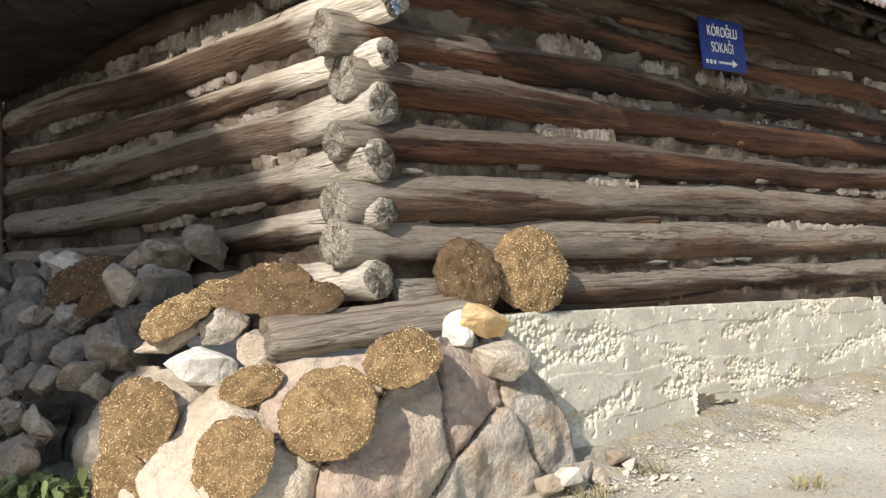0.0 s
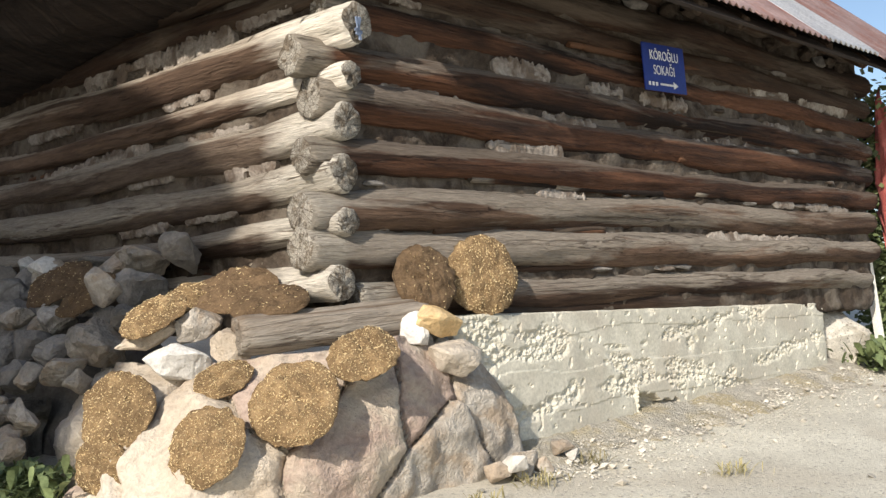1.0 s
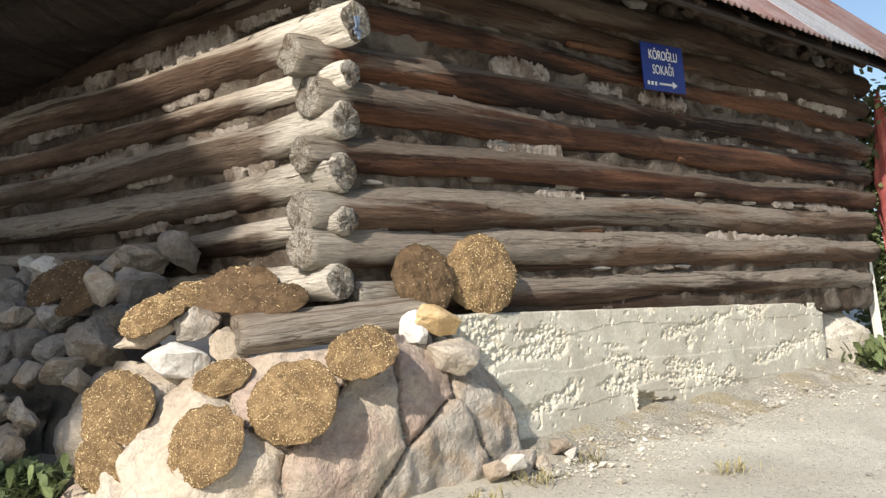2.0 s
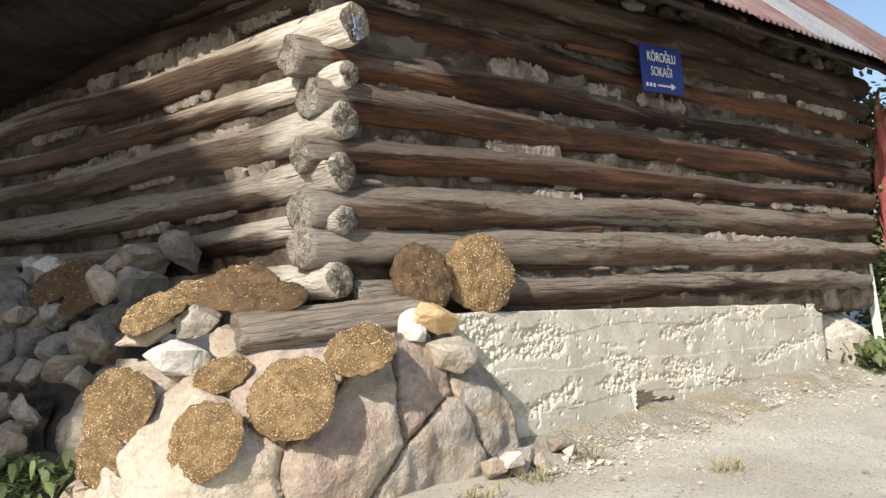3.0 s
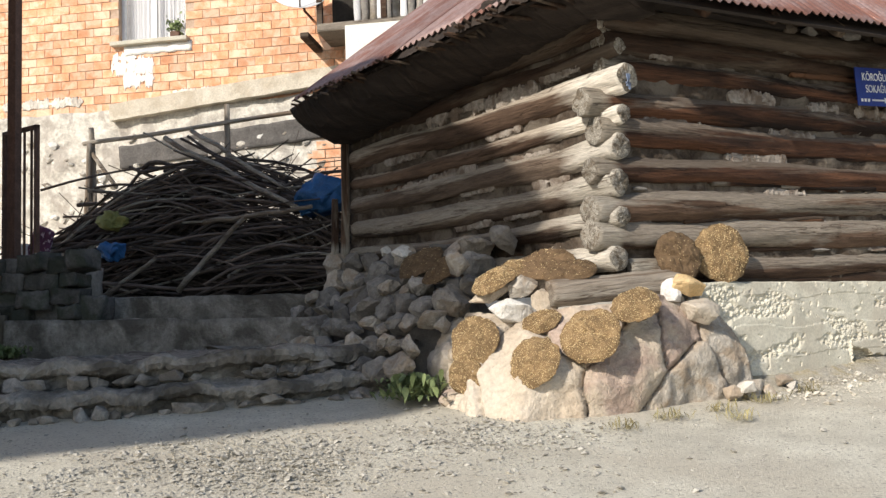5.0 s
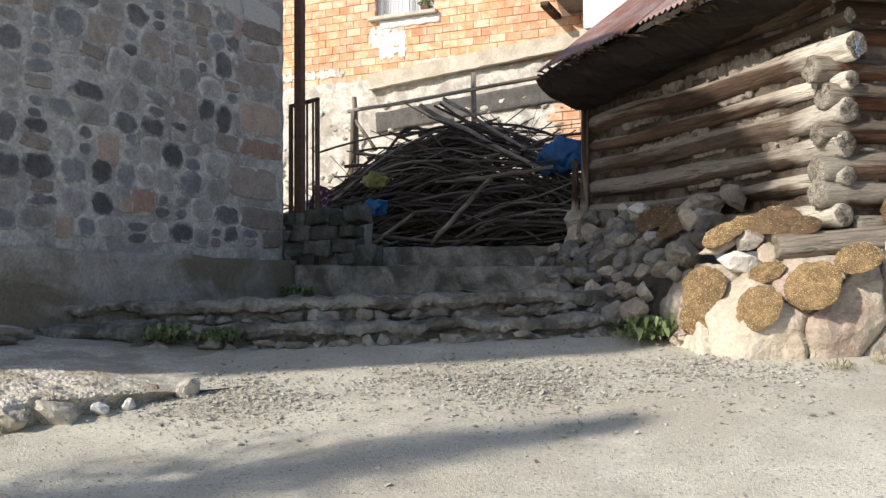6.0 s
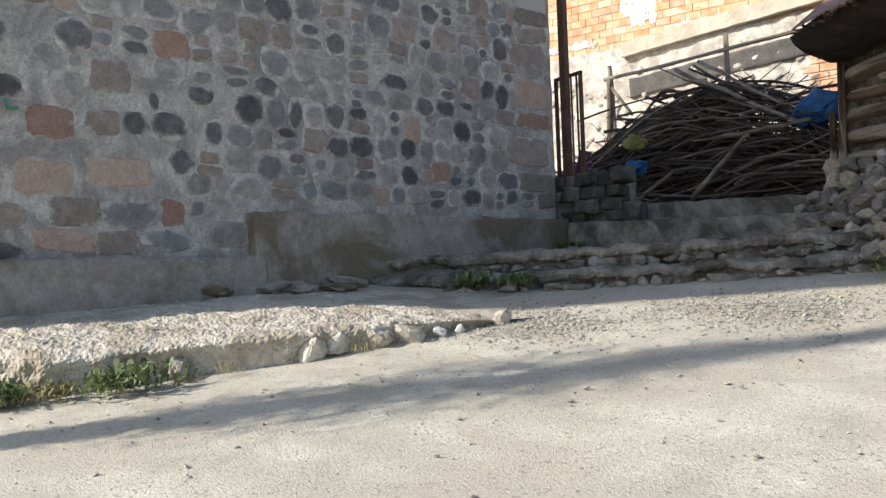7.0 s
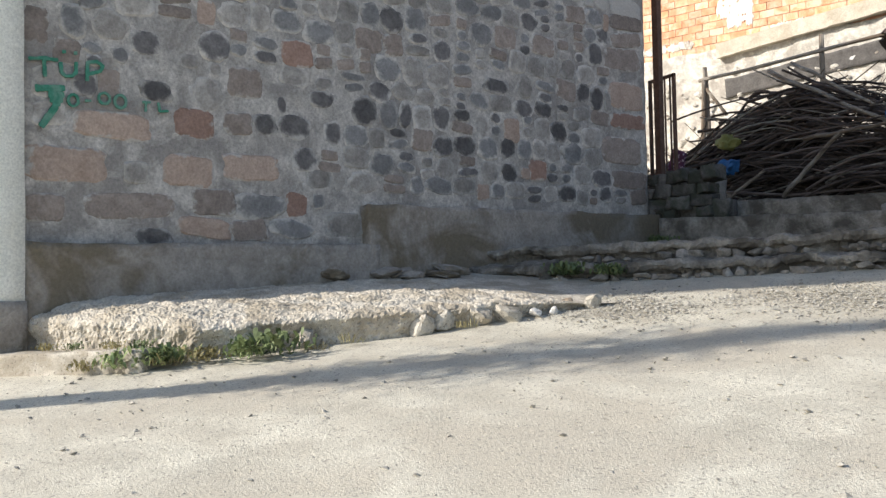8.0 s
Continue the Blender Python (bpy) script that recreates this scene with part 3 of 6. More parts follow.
def daub_bm(length, height, seed):
    """A ragged smear of mortar, proud of the joint, with a broken lower edge."""
    r = random.Random(seed)
    bm = bmesh.new()
    n, k = max(16, int(length / 0.006)), 8
    off = Vector((seed * 1.7, seed * 0.6, 4))
    grid = []
    for i in range(n + 1):
        u = i / n
        col = []
        x = u * length
        cut = 0.8 + 0.35 * noise.noise(Vector((x * 14, 0, 0)) + off) + 0.25 * noise.noise(Vector((x * 60, 0, 3)) + off)
        cap = 0.7 + 0.6 * noise.noise(Vector((x * 11, 5, 0)) + off) + 0.55 * noise.noise(Vector((x * 42, 5, 0)) + off)
        edge = min(1.0, 14 * min(u, 1 - u) + 0.35)
        if noise.noise(Vector((x * 9, 8, 0)) + off) > 0.33:
            edge *= 0.35
        for j in range(k + 1):
            v = j / k * 2 - 1
            z = v * height * (cut if v < 0 else cap) * edge
            bulge = (1 - abs(v) ** 3) * 0.007 * edge + 0.004 * noise.noise(Vector((x * 45, 1, 6)) + off) + 0.006 * noise.noise(Vector((u * length * 16, z * 16, 2)) + off) + 0.003 * noise.noise(Vector((u * length * 50, z * 50, 2)) + off)
            col.append(bm.verts.new((u * length - length / 2, -0.045 - bulge, z)))
        grid.append(col)
    for a, b in zip(grid, grid[1:]):
        for j in range(k):
            bm.faces.new((a[j], b[j], b[j + 1], a[j + 1]))
    ring = [c[0] for c in grid] + [grid[-1][j] for j in range(1, k + 1)] + [c[-1] for c in grid[-2::-1]] + [grid[0][j] for j in range(k - 1, 0, -1)]
    back = [bm.verts.new((v.co.x * 0.98, 0.02, v.co.z * 0.9)) for v in ring]
    for i in range(len(ring)):
        q = (i + 1) % len(ring)
        bm.faces.new((ring[q], ring[i], back[i], back[q]))
    bmesh.ops.recalc_face_normals(bm, faces=bm.faces)
    return bm


for i, (wall, s, z, ln, h) in enumerate(DAUBS):
    fn, along = (on_r, UR) if wall == "r" else (on_l, -UL)
    part("mortar_daub", daub_bm(ln, h, 40 + i), MORTAR, cabin, "", frame_on(fn(s, z + 0.02, 0.012 if wall == "r" else 0.05), along), False)
# chinking stones in the joints
for i in range(24):
    s, k = rng.uniform(0.12, 4.5), rng.choice([0, 1, 2, 3, 4, 5, 6, 7])
    za = (R_ROWS[k][0] + R_ROWS[k + 1][0]) / 2
    zb = (R_ROWS[k][1] + R_ROWS[k + 1][1]) / 2
    z = za + (zb - za) * s / 4.78
    rock("chinking_stone", on_r(s, z, 0.045), (rng.uniform(0.05, 0.12), 0.030, rng.uniform(0.014, 0.024)), rng.choice([MUD, MORTAR, STONE_DARK]), "", 900 + i, (0, 0, 44), cabin, detail=2)

# wall plate shadowed under the eaves, corner post of the open shed end
part("post", log_bm(1.16, 0.045, 0.04, 61, 1.2, 16), [WOOD_GREY, WOOD_END], cabin, "grey hewn post at the gable end", frame_on((-2.84, 6.06, 1.84), (0.02, 0.0, 1), up=Vector((0, 1, 0))), True)
part("post", log_bm(0.55, 0.035, 0.03, 62, 1.2, 10), [WOOD_GREY, WOOD_END], cabin, "", frame_on((-2.93, 6.02, 1.84), (0.03, 0.02, 1), up=Vector((0, 1, 0))), True)

# ---- roof of the cabin: two sheeted slopes meeting on a hip ----
roof = part("roof", bmesh.new(), WOOD_DARK, cabin, "corrugated reddish sheet roof")


def roof_plane(fn, eave_z, s0, s1, out, rise, run, tag, hip, bare=()):
    """Overlapping corrugated sheets, each its own piece, on a dark boarded deck. hip: where the slope begins at the eave, and how far that moves per metre inwards."""
    base = fn(0, 0, 0)
    a = (fn(1, 0, 0) - base).normalized()
    n_out = (fn(0, 0, 1) - base).normalized()
    s, k = s0, 0
    r = random.Random(tag)
    while s < s1:
        w = 0.86
        bm = bmesh.new()
        nu, nv = int(w / 0.0125), 30
        jitter, lift, tip = r.uniform(-0.05, 0.06), 0.003 * (k % 2), r.uniform(-0.002, 0.002)
        rows = []
        for j in range(nv + 1):
            d = run * j / nv
            row = []
            for i in range(nu + 1):
                u = s + w * i / nu + (r.uniform(-0.004, 0.004) if j == 0 else 0)
                z = eave_z + 0.03 + rise * (d - jitter) + 0.014 * math.cos((u - s0) * 2 * math.pi / 0.072) + lift + tip * (i / nu - 0.5)
                z += 0.012 * noise.noise(Vector((u * 1.5, d * 1.5, tag)))
                p = base + a * u + n_out * (out + jitter - d)
                row.append(bm.verts.new((p.x, p.y, z)))
            rows.append(row)
        for j, (p, q) in enumerate(zip(rows, rows[1:])):
            for i in range(nu):
                if s + w * i / nu > hip[0] + hip[1] * run * j / nv:
                    bm.faces.new((p[i], p[i + 1], q[i + 1], q[i]))
        if not bm.faces:
            bm.free()
            s += w - 0.072
            k += 1
            continue
        bmesh.ops.delete(bm, geom=[v for v in bm.verts if not v.link_faces], context="VERTS")
        bmesh.ops.recalc_face_normals(bm, faces=bm.faces)
        bmesh.ops.solidify(bm, geom=bm.faces[:], thickness=0.0015)
        mat = ROOF_GALV if (k in bare) else ROOF
        part("roof_sheet", bm, mat, roof, "galvanised sheet paled for glare" if mat is ROOF_GALV else "", None, True)
        s += w - 0.072
        k += 1
    # boarded deck and rafters below
    inward = -n_out
    d = 0.0
    while d < run - 0.15:
        near = max(s0 + 0.03, hip[0] + hip[1] * d + 0.05)
        p0 = fn(near, eave_z - 0.03 + rise * d, out - 0.05 - d)
        f = frame_on(p0, a, up=Vector((0, 0, 1)))
        rot = Matrix.Rotation(math.atan(rise) * (1 if f.to_3x3().col[1].dot(inward) > 0 else -1), 4, "X")
        sign = 1 if f.to_3x3().col[1].dot(inward) > 0 else -1
        lo, hi = sorted((0.0, sign * 0.17))
        part("deck_board", box(bmesh.new(), (0, lo, -0.012), (s1 - near - 0.03, hi, 0.008)), SOFFIT_SHADE, roof, "", f @ rot)
        d += 0.18 * math.cos(math.atan(rise))



roof_plane(on_l, 3.15, -0.98, 2.95, 0.70, 0.78, 2.4, 11, (-0.387, 0.65))
roof_plane(on_r, 3.10, -0.50, 5.6, 0.56, 0.95, 2.3, 12, (-0.30, 1.05), (5,))
# packed earth and brushwood hanging under the short eave, ragged along its edge
bm = bmesh.new()
PACK = ((0.69, 3.125), (0.66, 3.07), (0.60, 3.01), (0.52, 2.95), (0.40, 2.91), (0.24, 2.885), (0.02, 2.88), (-0.10, 3.0), (-0.10, 3.5), (0.30, 3.40), (0.64, 3.16))
loops = []
for i in range(161):
    s = -0.30 + 3.34 * i / 160
    lift = 0.20 * max(0.0, 1 - s / 2.9)
    loop = []
    for j, (o, z) in enumerate(PACK):
        q = on_l(s, z + (lift * (1 if j < 7 else 0.4) if j else 0), o)
        rag = noise.noise_vector(q * 6) * 0.02 + noise.noise_vector(q * 19) * 0.022 + noise.noise_vector(q * 47) * 0.010
        loop.append(bm.verts.new(q + rag * (1.0 if j < 7 else 0.2)))
    loops.append(loop)
for a, b in zip(loops, loops[1:]):
    for j in range(len(PACK)):
        q = (j + 1) % len(PACK)
        bm.faces.new((a[j], b[j], b[q], a[q]))
bm.faces.new(loops[0])
bm.faces.new(loops[-1][::-1])
bmesh.ops.recalc_face_normals(bm, faces=bm.faces[:])
part("eave_packing", bm, SOFFIT_SHADE, roof, "earth and brushwood packed under the eave, darkened for shade", None, False)
# brushwood ends poking out along the eave
for i in range(40):
    s = rng.uniform(-0.2, 2.98)
    a = on_l(s, 3.13 + rng.uniform(-0.03, 0.02), 0.45)
    b = on_l(s + rng.uniform(-0.10, 0.10), 3.135 + rng.uniform(-0.035, 0.02), 0.72 + rng.uniform(0, 0.06))
    part("brushwood", stick_bm([a, a.lerp(b, 0.5), b], 0.014, 0.009), WOOD_DARK, roof, "", None, True)
# rafter poles and packed stones under the long eave
for i in range(9):
    s = 0.5 + i * 0.55 + rng.uniform(-0.08, 0.08)
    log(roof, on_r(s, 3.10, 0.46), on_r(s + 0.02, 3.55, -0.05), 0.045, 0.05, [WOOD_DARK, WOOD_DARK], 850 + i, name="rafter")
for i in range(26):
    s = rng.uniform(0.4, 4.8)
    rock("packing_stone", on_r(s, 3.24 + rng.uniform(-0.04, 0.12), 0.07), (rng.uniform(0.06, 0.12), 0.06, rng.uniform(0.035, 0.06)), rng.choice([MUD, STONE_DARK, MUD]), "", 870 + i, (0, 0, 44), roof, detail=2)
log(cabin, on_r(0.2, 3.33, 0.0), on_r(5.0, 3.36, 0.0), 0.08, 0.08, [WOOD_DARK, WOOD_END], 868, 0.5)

# boarded corner between the two slopes
bm = bmesh.new()
hip = [on_l(1.3, 3.2, 0.2), on_l(0.1, 3.2, 0.2), CORNER + Vector((-0.02, -0.16, 3.2)), on_r(0.3, 3.2, 0.2), on_r(1.5, 3.2, 0.1), Vector((-0.2, 6.4, 3.2))]
lo = [bm.verts.new(p) for p in hip]
hi = [bm.verts.new(p + Vector((0, 0, 0.03))) for p in hip]
bm.faces.new(lo[::-1])
bm.faces.new(hi)
for i in range(len(hip)):
    q = (i + 1) % len(hip)
    bm.faces.new((lo[i], lo[q], hi[q], hi[i]))
bmesh.ops.recalc_face_normals(bm, faces=bm.faces[:])
part("corner_board", bm, SOFFIT_SHADE, roof, "dark boarding over the corner")
# blue cross painted on the top log end
for turn, up, tall in ((12, 0.0, 0.05), (-16, 0.01, 0.042), (80, -0.012, 0.022)):
    part("painted_mark", box(bmesh.new(), (-0.007, -0.003, -tall), (0.007, 0.003, tall)), BLUE_FADED, cabin, "faded blue paint mark", frame_on(on_l(-0.216, 2.655 + up, 0.085), NL) @ Matrix.Rotation(radians(turn), 4, "Y"))

# ---- concrete base under the long log wall ----
UC = Vector((0.684, 0.729, 0))
NC = Vector((0.729, -0.684, 0))
base_start = Vector((0.21, 4.55, 0))


def pitted_wall(length, z_top, z_low, depth, seed):
    """Smooth cast plates with ragged patches of open aggregate between them."""
    bm = bmesh.new()
    step = 0.0088
    nu = int(length / step)
    nv = int((z_top - z_low) / step)
    rows = []
    off = Vector((seed, 2, 3))
    for i in range(nu + 1):
        u = length * i / nu
        wander = 0.07 * noise.noise(Vector((u * 1.8, 0, 0)) + off)
        col = []
        for j in range(nv + 1):
            z = z_low + (z_top - z_low) * j / nv
            seam = 0.0
            for zb, wdt in ((1.33, 0.035), (1.13, 0.05), (0.94, 0.04)):
                seam = max(seam, math.exp(-((z - zb - wander + 0.10 * math.sin(u * 1.7 + zb * 9)) / wdt) ** 2))
            open_grit = 0.9 * noise.noise(Vector((u * 2.3, z * 3.4, 4)) + off) + 0.45 * noise.noise(Vector((u * 9, z * 11, 6)) + off)
            open_grit += 0.55 * seam + 1.0 * max(0.0, 1 - u / 0.30) - 0.30
            mask = min(1.0, max(0.0, open_grit * 5))
            pebble = 1 - noise.voronoi(Vector((u * 52, z * 52, 1)) + off)[0][0]
            d = mask * (-0.022 + 0.024 * pebble + 0.012 * noise.noise(Vector((u * 30, z * 30, 9)) + off))
            d += 0.007 * noise.noise(Vector((u * 2.4, z * 3, 8)) + off) + 0.003 * noise.noise(Vector((u * 9, z * 9, 6)) + off)
            d += 0.004 * (math.floor((z + wander) / 0.19) % 2)
            if noise.noise(Vector((u * 24, z * 24, 3)) + off) > 0.46:
                d -= 0.008
            if 1.37 < u < 2.2 and z < 0.97 - 0.22 * (u - 1.37) + 0.05 * noise.noise(Vector((u * 14, 2, 2)) + off):
                d -= 0.08 * min(1.0, (u - 1.37) / 0.04) * min(1.0, (2.2 - u) / 0.3) - 0.045 * pebble
            if j == nv:
                d -= 0.012 + 0.008 * noise.noise(Vector((u * 9, 1, 1)) + off)
            col.append(bm.verts.new((u, -d, z + (0.008 * noise.noise(Vector((u * 6, 3, 3)) + off) if j == nv else 0))))
        rows.append(col)
    for a, b in zip(rows, rows[1:]):
        for j in range(nv):
            bm.faces.new((a[j], b[j], b[j + 1], a[j + 1]))
    back = [(bm.verts.new((c[-1].co.x, depth, c[-1].co.z + 0.004)), bm.verts.new((c[0].co.x, depth, c[0].co.z))) for c in rows]
    for i in range(nu):
        bm.faces.new((rows[i][-1], rows[i + 1][-1], back[i + 1][0], back[i][0]))
    bm.faces.new([rows[0][j] for j in range(nv, -1, -1)] + [back[0][1], back[0][0]])
    bm.faces.new([rows[-1][j] for j in range(nv + 1)] + [back[-1][0], back[-1][1]])
    return bm


tagged(part("concrete_base", pitted_wall(3.75, 1.42, 0.55, 0.34, 5), CONCRETE, None, "", frame_on(base_start, UC), False),
       "grey honeycombed cast concrete base under the log wall", "wall", kind="structure")
# stone pier and plaster lump at the far end of the base
rock("plastered_pier", (2.98, 7.62, 1.15), (0.25, 0.25, 0.48), ROUGH_CONC, "rough plastered stone pier at the end of the concrete base", 77, (0, 0, 40), None, "pier", detail=4, facets=5)

# ---- stone house on the other side of the steps ----
house = thing("stone_house", "rubble stone house wall with smeared mortar, in shade", "house")
part("wall", rough_box((-9.0, -2.12, 0.2), (-5.765, 5.05, 6.4), 0.045, 0.010, 8, 7.0), WALL_MORTAR, house, "smeared grey mortar wall", None, True)
part("footing", rough_box((-6.2, -2.14, 0.2), (-5.62, 1.0, 1.09), 0.06, 0.02, 9, 3.0), FOOTING, house, "mossy lower concrete footing", None, True)
part("footing", rough_box((-6.2, 0.90, 0.5), (-5.625, 5.12, 1.47), 0.05, 0.02, 10, 3.0), FOOTING, house, "upper concrete footing", None, True)
part("roof", rough_box((-9.3, -2.6, 6.4), (-5.4, 5.4, 6.55), 0.4, 0.01, 12, 1.0), WOOD_DARK, house, "projecting timber eaves")
# unseen sheet, added and outlined to throw shade on steps and log wall
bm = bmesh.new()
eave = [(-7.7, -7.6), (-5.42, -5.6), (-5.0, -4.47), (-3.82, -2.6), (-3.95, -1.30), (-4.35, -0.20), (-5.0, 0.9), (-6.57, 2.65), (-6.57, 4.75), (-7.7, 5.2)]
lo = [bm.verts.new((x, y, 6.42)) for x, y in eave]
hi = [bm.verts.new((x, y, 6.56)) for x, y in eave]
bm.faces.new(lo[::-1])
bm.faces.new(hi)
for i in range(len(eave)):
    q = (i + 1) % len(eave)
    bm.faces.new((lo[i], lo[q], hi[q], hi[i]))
part("canopy", bm, WOOD_DARK, house, "unseen timber sheet added to shade the street corner")

# plastered pier closing the south end of the stone wall
tagged(part("plastered_pier", rough_box((-6.3, -2.44, 0.60), (-5.615, -2.142, 5.6), 0.12, 0.008, 13, 2.0), PLASTER, None, "", None, True), "cream plastered wall pier beside the stone house", "pier", kind="structure")
tagged(part("pier_plinth", rough_box((-6.3, -2.45, -0.2), (-5.595, -2.135, 0.66), 0.08, 0.012, 14, 2.0), FOOTING, None, "", None, True), "grey concrete plinth under the plastered pier", "plinth", kind="structure")
# an unseen leaning tree, added for the shadow that crosses the road
tree = thing("shadow_tree", "unseen leaning tree added to cast the road shadow", "tree")
t_foot, t_top = Vector((-5.4, -4.15, -0.1)), Vector((-4.02, -5.39, 5.05))
spine = [t_foot.lerp(t_top, q / 11) + noise.noise_vector(Vector((q * 0.6, 3, 1))) * 0.10 * min(q, 11 - q) / 5 for q in range(12)]
part("trunk", stick_bm(spine, 0.16, 0.10, 10), BARK, tree, "", None, True)
tr = random.Random(88)
leaf_bm = bmesh.new()
for q in range(6500):
    f = tr.random() if q % 3 else min(1.0, max(0.0, tr.gauss(0.68, 0.14)))
    k = min(int(f * 11), 10)
    a = spine[k].lerp(spine[k + 1], f * 11 - k)
    spread = 0.06 + 0.20 * math.exp(-((f - 0.68) / 0.17) ** 2)
    p = a + Vector((tr.gauss(0, spread), tr.gauss(0, spread), tr.gauss(0, spread)))
    u = Vector((tr.gauss(0, 1), tr.gauss(0, 1), tr.gauss(0, 1))).normalized() * 0.030
    w = u.cross(Vector((tr.gauss(0, 1), tr.gauss(0, 1), tr.gauss(0, 1)))).normalized() * 0.024
    leaf_bm.faces.new([leaf_bm.verts.new(p + c) for c in (-u, w, u, -w)])
part("crown", leaf_bm, LEAF, tree, "leaves added along the trunk to widen its shadow")

# ---- rough concrete apron and kerb along the stone house ----
def apron():
    front = [(-5.64, -2.13), (-5.20, -1.93), (-4.74, -1.66), (-4.34, -1.40), (-4.08, -0.85), (-3.68, -0.15), (-3.52, 0.38), (-3.40, 0.95), (-3.28, 1.5), (-2.95, 2.1), (-2.5, 2.7)]
    heights = [0.38, 0.37, 0.34, 0.29, 0.265, 0.235, 0.19, 0.125, 0.025, -0.03, -0.05]
    # steep undercut face below, a rounded crumbling shoulder above
    profile = [(0.06, -0.25), (0.05, 0.0), (0.045, 0.22), (0.03, 0.44), (0.01, 0.62), (0.0, 0.74), (0.03, 0.86), (0.10, 0.95), (0.20, 1.0)]
    bm = bmesh.new()
    rows = []
    n = 640
    for i in range(n + 1):
        t = i / n * (len(front) - 1)
        k = min(int(t), len(front) - 2)
        f = t - k
        fx, fy = (front[k][c] * (1 - f) + front[k + 1][c] * f for c in (0, 1))
        h = heights[k] * (1 - f) + heights[k + 1] * f
        bx, by = -5.7, fy + 0.15
        rise = 1.0 - 0.38 * min(1.0, max(0.0, h / 0.18))
        row = []
        for j in range(131):
            if j < 29:
                g = j / 28 * (len(profile) - 1)
                q = min(int(g), len(profile) - 2)
                o, up = (profile[q][c] * (1 - g + q) + profile[q + 1][c] * (g - q) for c in (0, 1))
                x, y = fx - o, fy + 0.3 * o
                z = gz(fx, fy) + h * up
            else:
                g = ((j - 28) / 102) ** 1.5
                x, y = fx - 0.20 + (bx - fx + 0.20) * g, fy + 0.06 + (by - fy - 0.03) * g
                wall_z = 0.64 + 0.045 * (y + 2.1)
                z = (gz(fx, fy) + h) * (1 - g ** rise) + max(wall_z, gz(x, y) + 0.03) * g ** rise
            p = Vector((x, y, z))
            bulge = Vector((0.45, -0.35, 0.82)) * (0.020 * noise.noise(p * 2.5) + 0.014 * noise.noise(p * 6.5))
            crumb = 0.014 * noise.noise(p * 13) + 0.008 * noise.noise(p * 42) + 0.008 * (0.5 - noise.voronoi(p * 30)[0][0]) + 0.009 * (0.5 - noise.voronoi(p * 52)[0][0])
            out = Vector((0.85, -0.45, 0.25)) if j < 20 else Vector((0.35, -0.25, 0.90))
            lift = bulge + out * crumb * (1.7 if j < 20 else 1.0) - Vector((0.8, -0.4, 0)) * (0.085 * max(0.0, noise.noise(p * 4.2 + Vector((7, 0, 0)))) * math.sin(min(1.0, j / 20) * math.pi) if j < 20 else 0.0)
            row.append(bm.verts.new(p + lift * min(1.0, 0.25 + h * 5)))
        rows.append(row)
    for a, b in zip(rows, rows[1:]):
        for j in range(130):
            bm.faces.new((a[j], a[j + 1], b[j + 1], b[j]))
    bmesh.ops.recalc_face_normals(bm, faces=bm.faces)
    return bm


tagged(part("pavement", apron(), ROUGH_CONC, None, "", None, False), "crumbling rough concrete apron with broken kerb edge", "pavement", kind="structure")
tagged(part("kerb", rough_box((-0.55, 0.0, -0.2), (1.10, 0.42, 0.15), 0.03, 0.012, 31, 6), ROUGH_CONC, None, "", pose(-5.24, -2.41, gz(-5.24, -2.41), 0, -2, 37.7), True),
       "low rough concrete kerb block in front of the apron", "kerb", kind="structure")

# ---- steps and terrace between the houses ----
steps = thing("stone_steps", "two long worn broken steps of stone and concrete", "steps", kind="structure")


def step_run(line, height0, height1, depth, seed, label):
    bm = bmesh.new()
    rows = []
    n = 360
    for i in range(n + 1):
        t = i / n * (len(line) - 1)
        k = min(int(t), len(line) - 2)
        f = t - k
        a, b = Vector(line[k]).to_2d(), Vector(line[k + 1]).to_2d()
        p = a * (1 - f) + b * f
        d = (b - a).normalized()
        back = Vector((-d.y, d.x))
        h = height0 + (height1 - height0) * i / n
        prof = [(0.09, -0.3), (0.085, -0.13), (0.07, -0.10), (0.0, -0.085), (-0.02, -0.05), (-0.01, -0.015), (0.03, 0.0)] + [(0.03 + depth * q / 6, 0.004 * q) for q in range(1, 7)]
        row = []
        for o, z in prof:
            q = Vector((p.x + back.x * o, p.y + back.y * o, h + z))
            chip = noise.noise_vector(q * 4 + Vector((seed, 0, 0))) * 0.045 + noise.noise_vector(q * 12) * 0.022 + noise.noise_vector(Vector((q.x * 30, q.y * 30, q.z * 60))) * 0.014
            row.append(bm.verts.new(q + chip))
        rows.append(row)
    for a, b in zip(rows, rows[1:]):
        for j in range(len(a) - 1):
            bm.faces.new((a[j], b[j], b[j + 1], a[j + 1]))
    bmesh.ops.recalc_face_normals(bm, faces=bm.faces)
    return part("step", bm, STEP_STONE, steps, label, None, False)


step_run([(-5.75, 1.95), (-4.5, 2.55), (-2.95, 3.33), (-2.3, 3.8), (-1.72, 4.45)], 0.86, 0.93, 0.45, 1, "worn lower step")
step_run([(-5.75, 2.30), (-4.4, 2.85), (-3.2, 3.45), (-2.4, 4.0), (-1.75, 4.75)], 1.04, 1.12, 2.4, 2, "worn upper step and landing")
terrace = thing("terrace", "raised earth and stone terrace with a stepped stone front edge", "terrace", kind="structure")
part("ledge", rough_box((-0.10, 0.0, 0.75), (2.75, 0.9, 1.42), 0.06, 0.022, 20, 4.0), STEP_STONE, terrace, "dark worn lower stone ledge", pose(-5.52, 5.03, 0, 0, 1.6, 5.7), True)
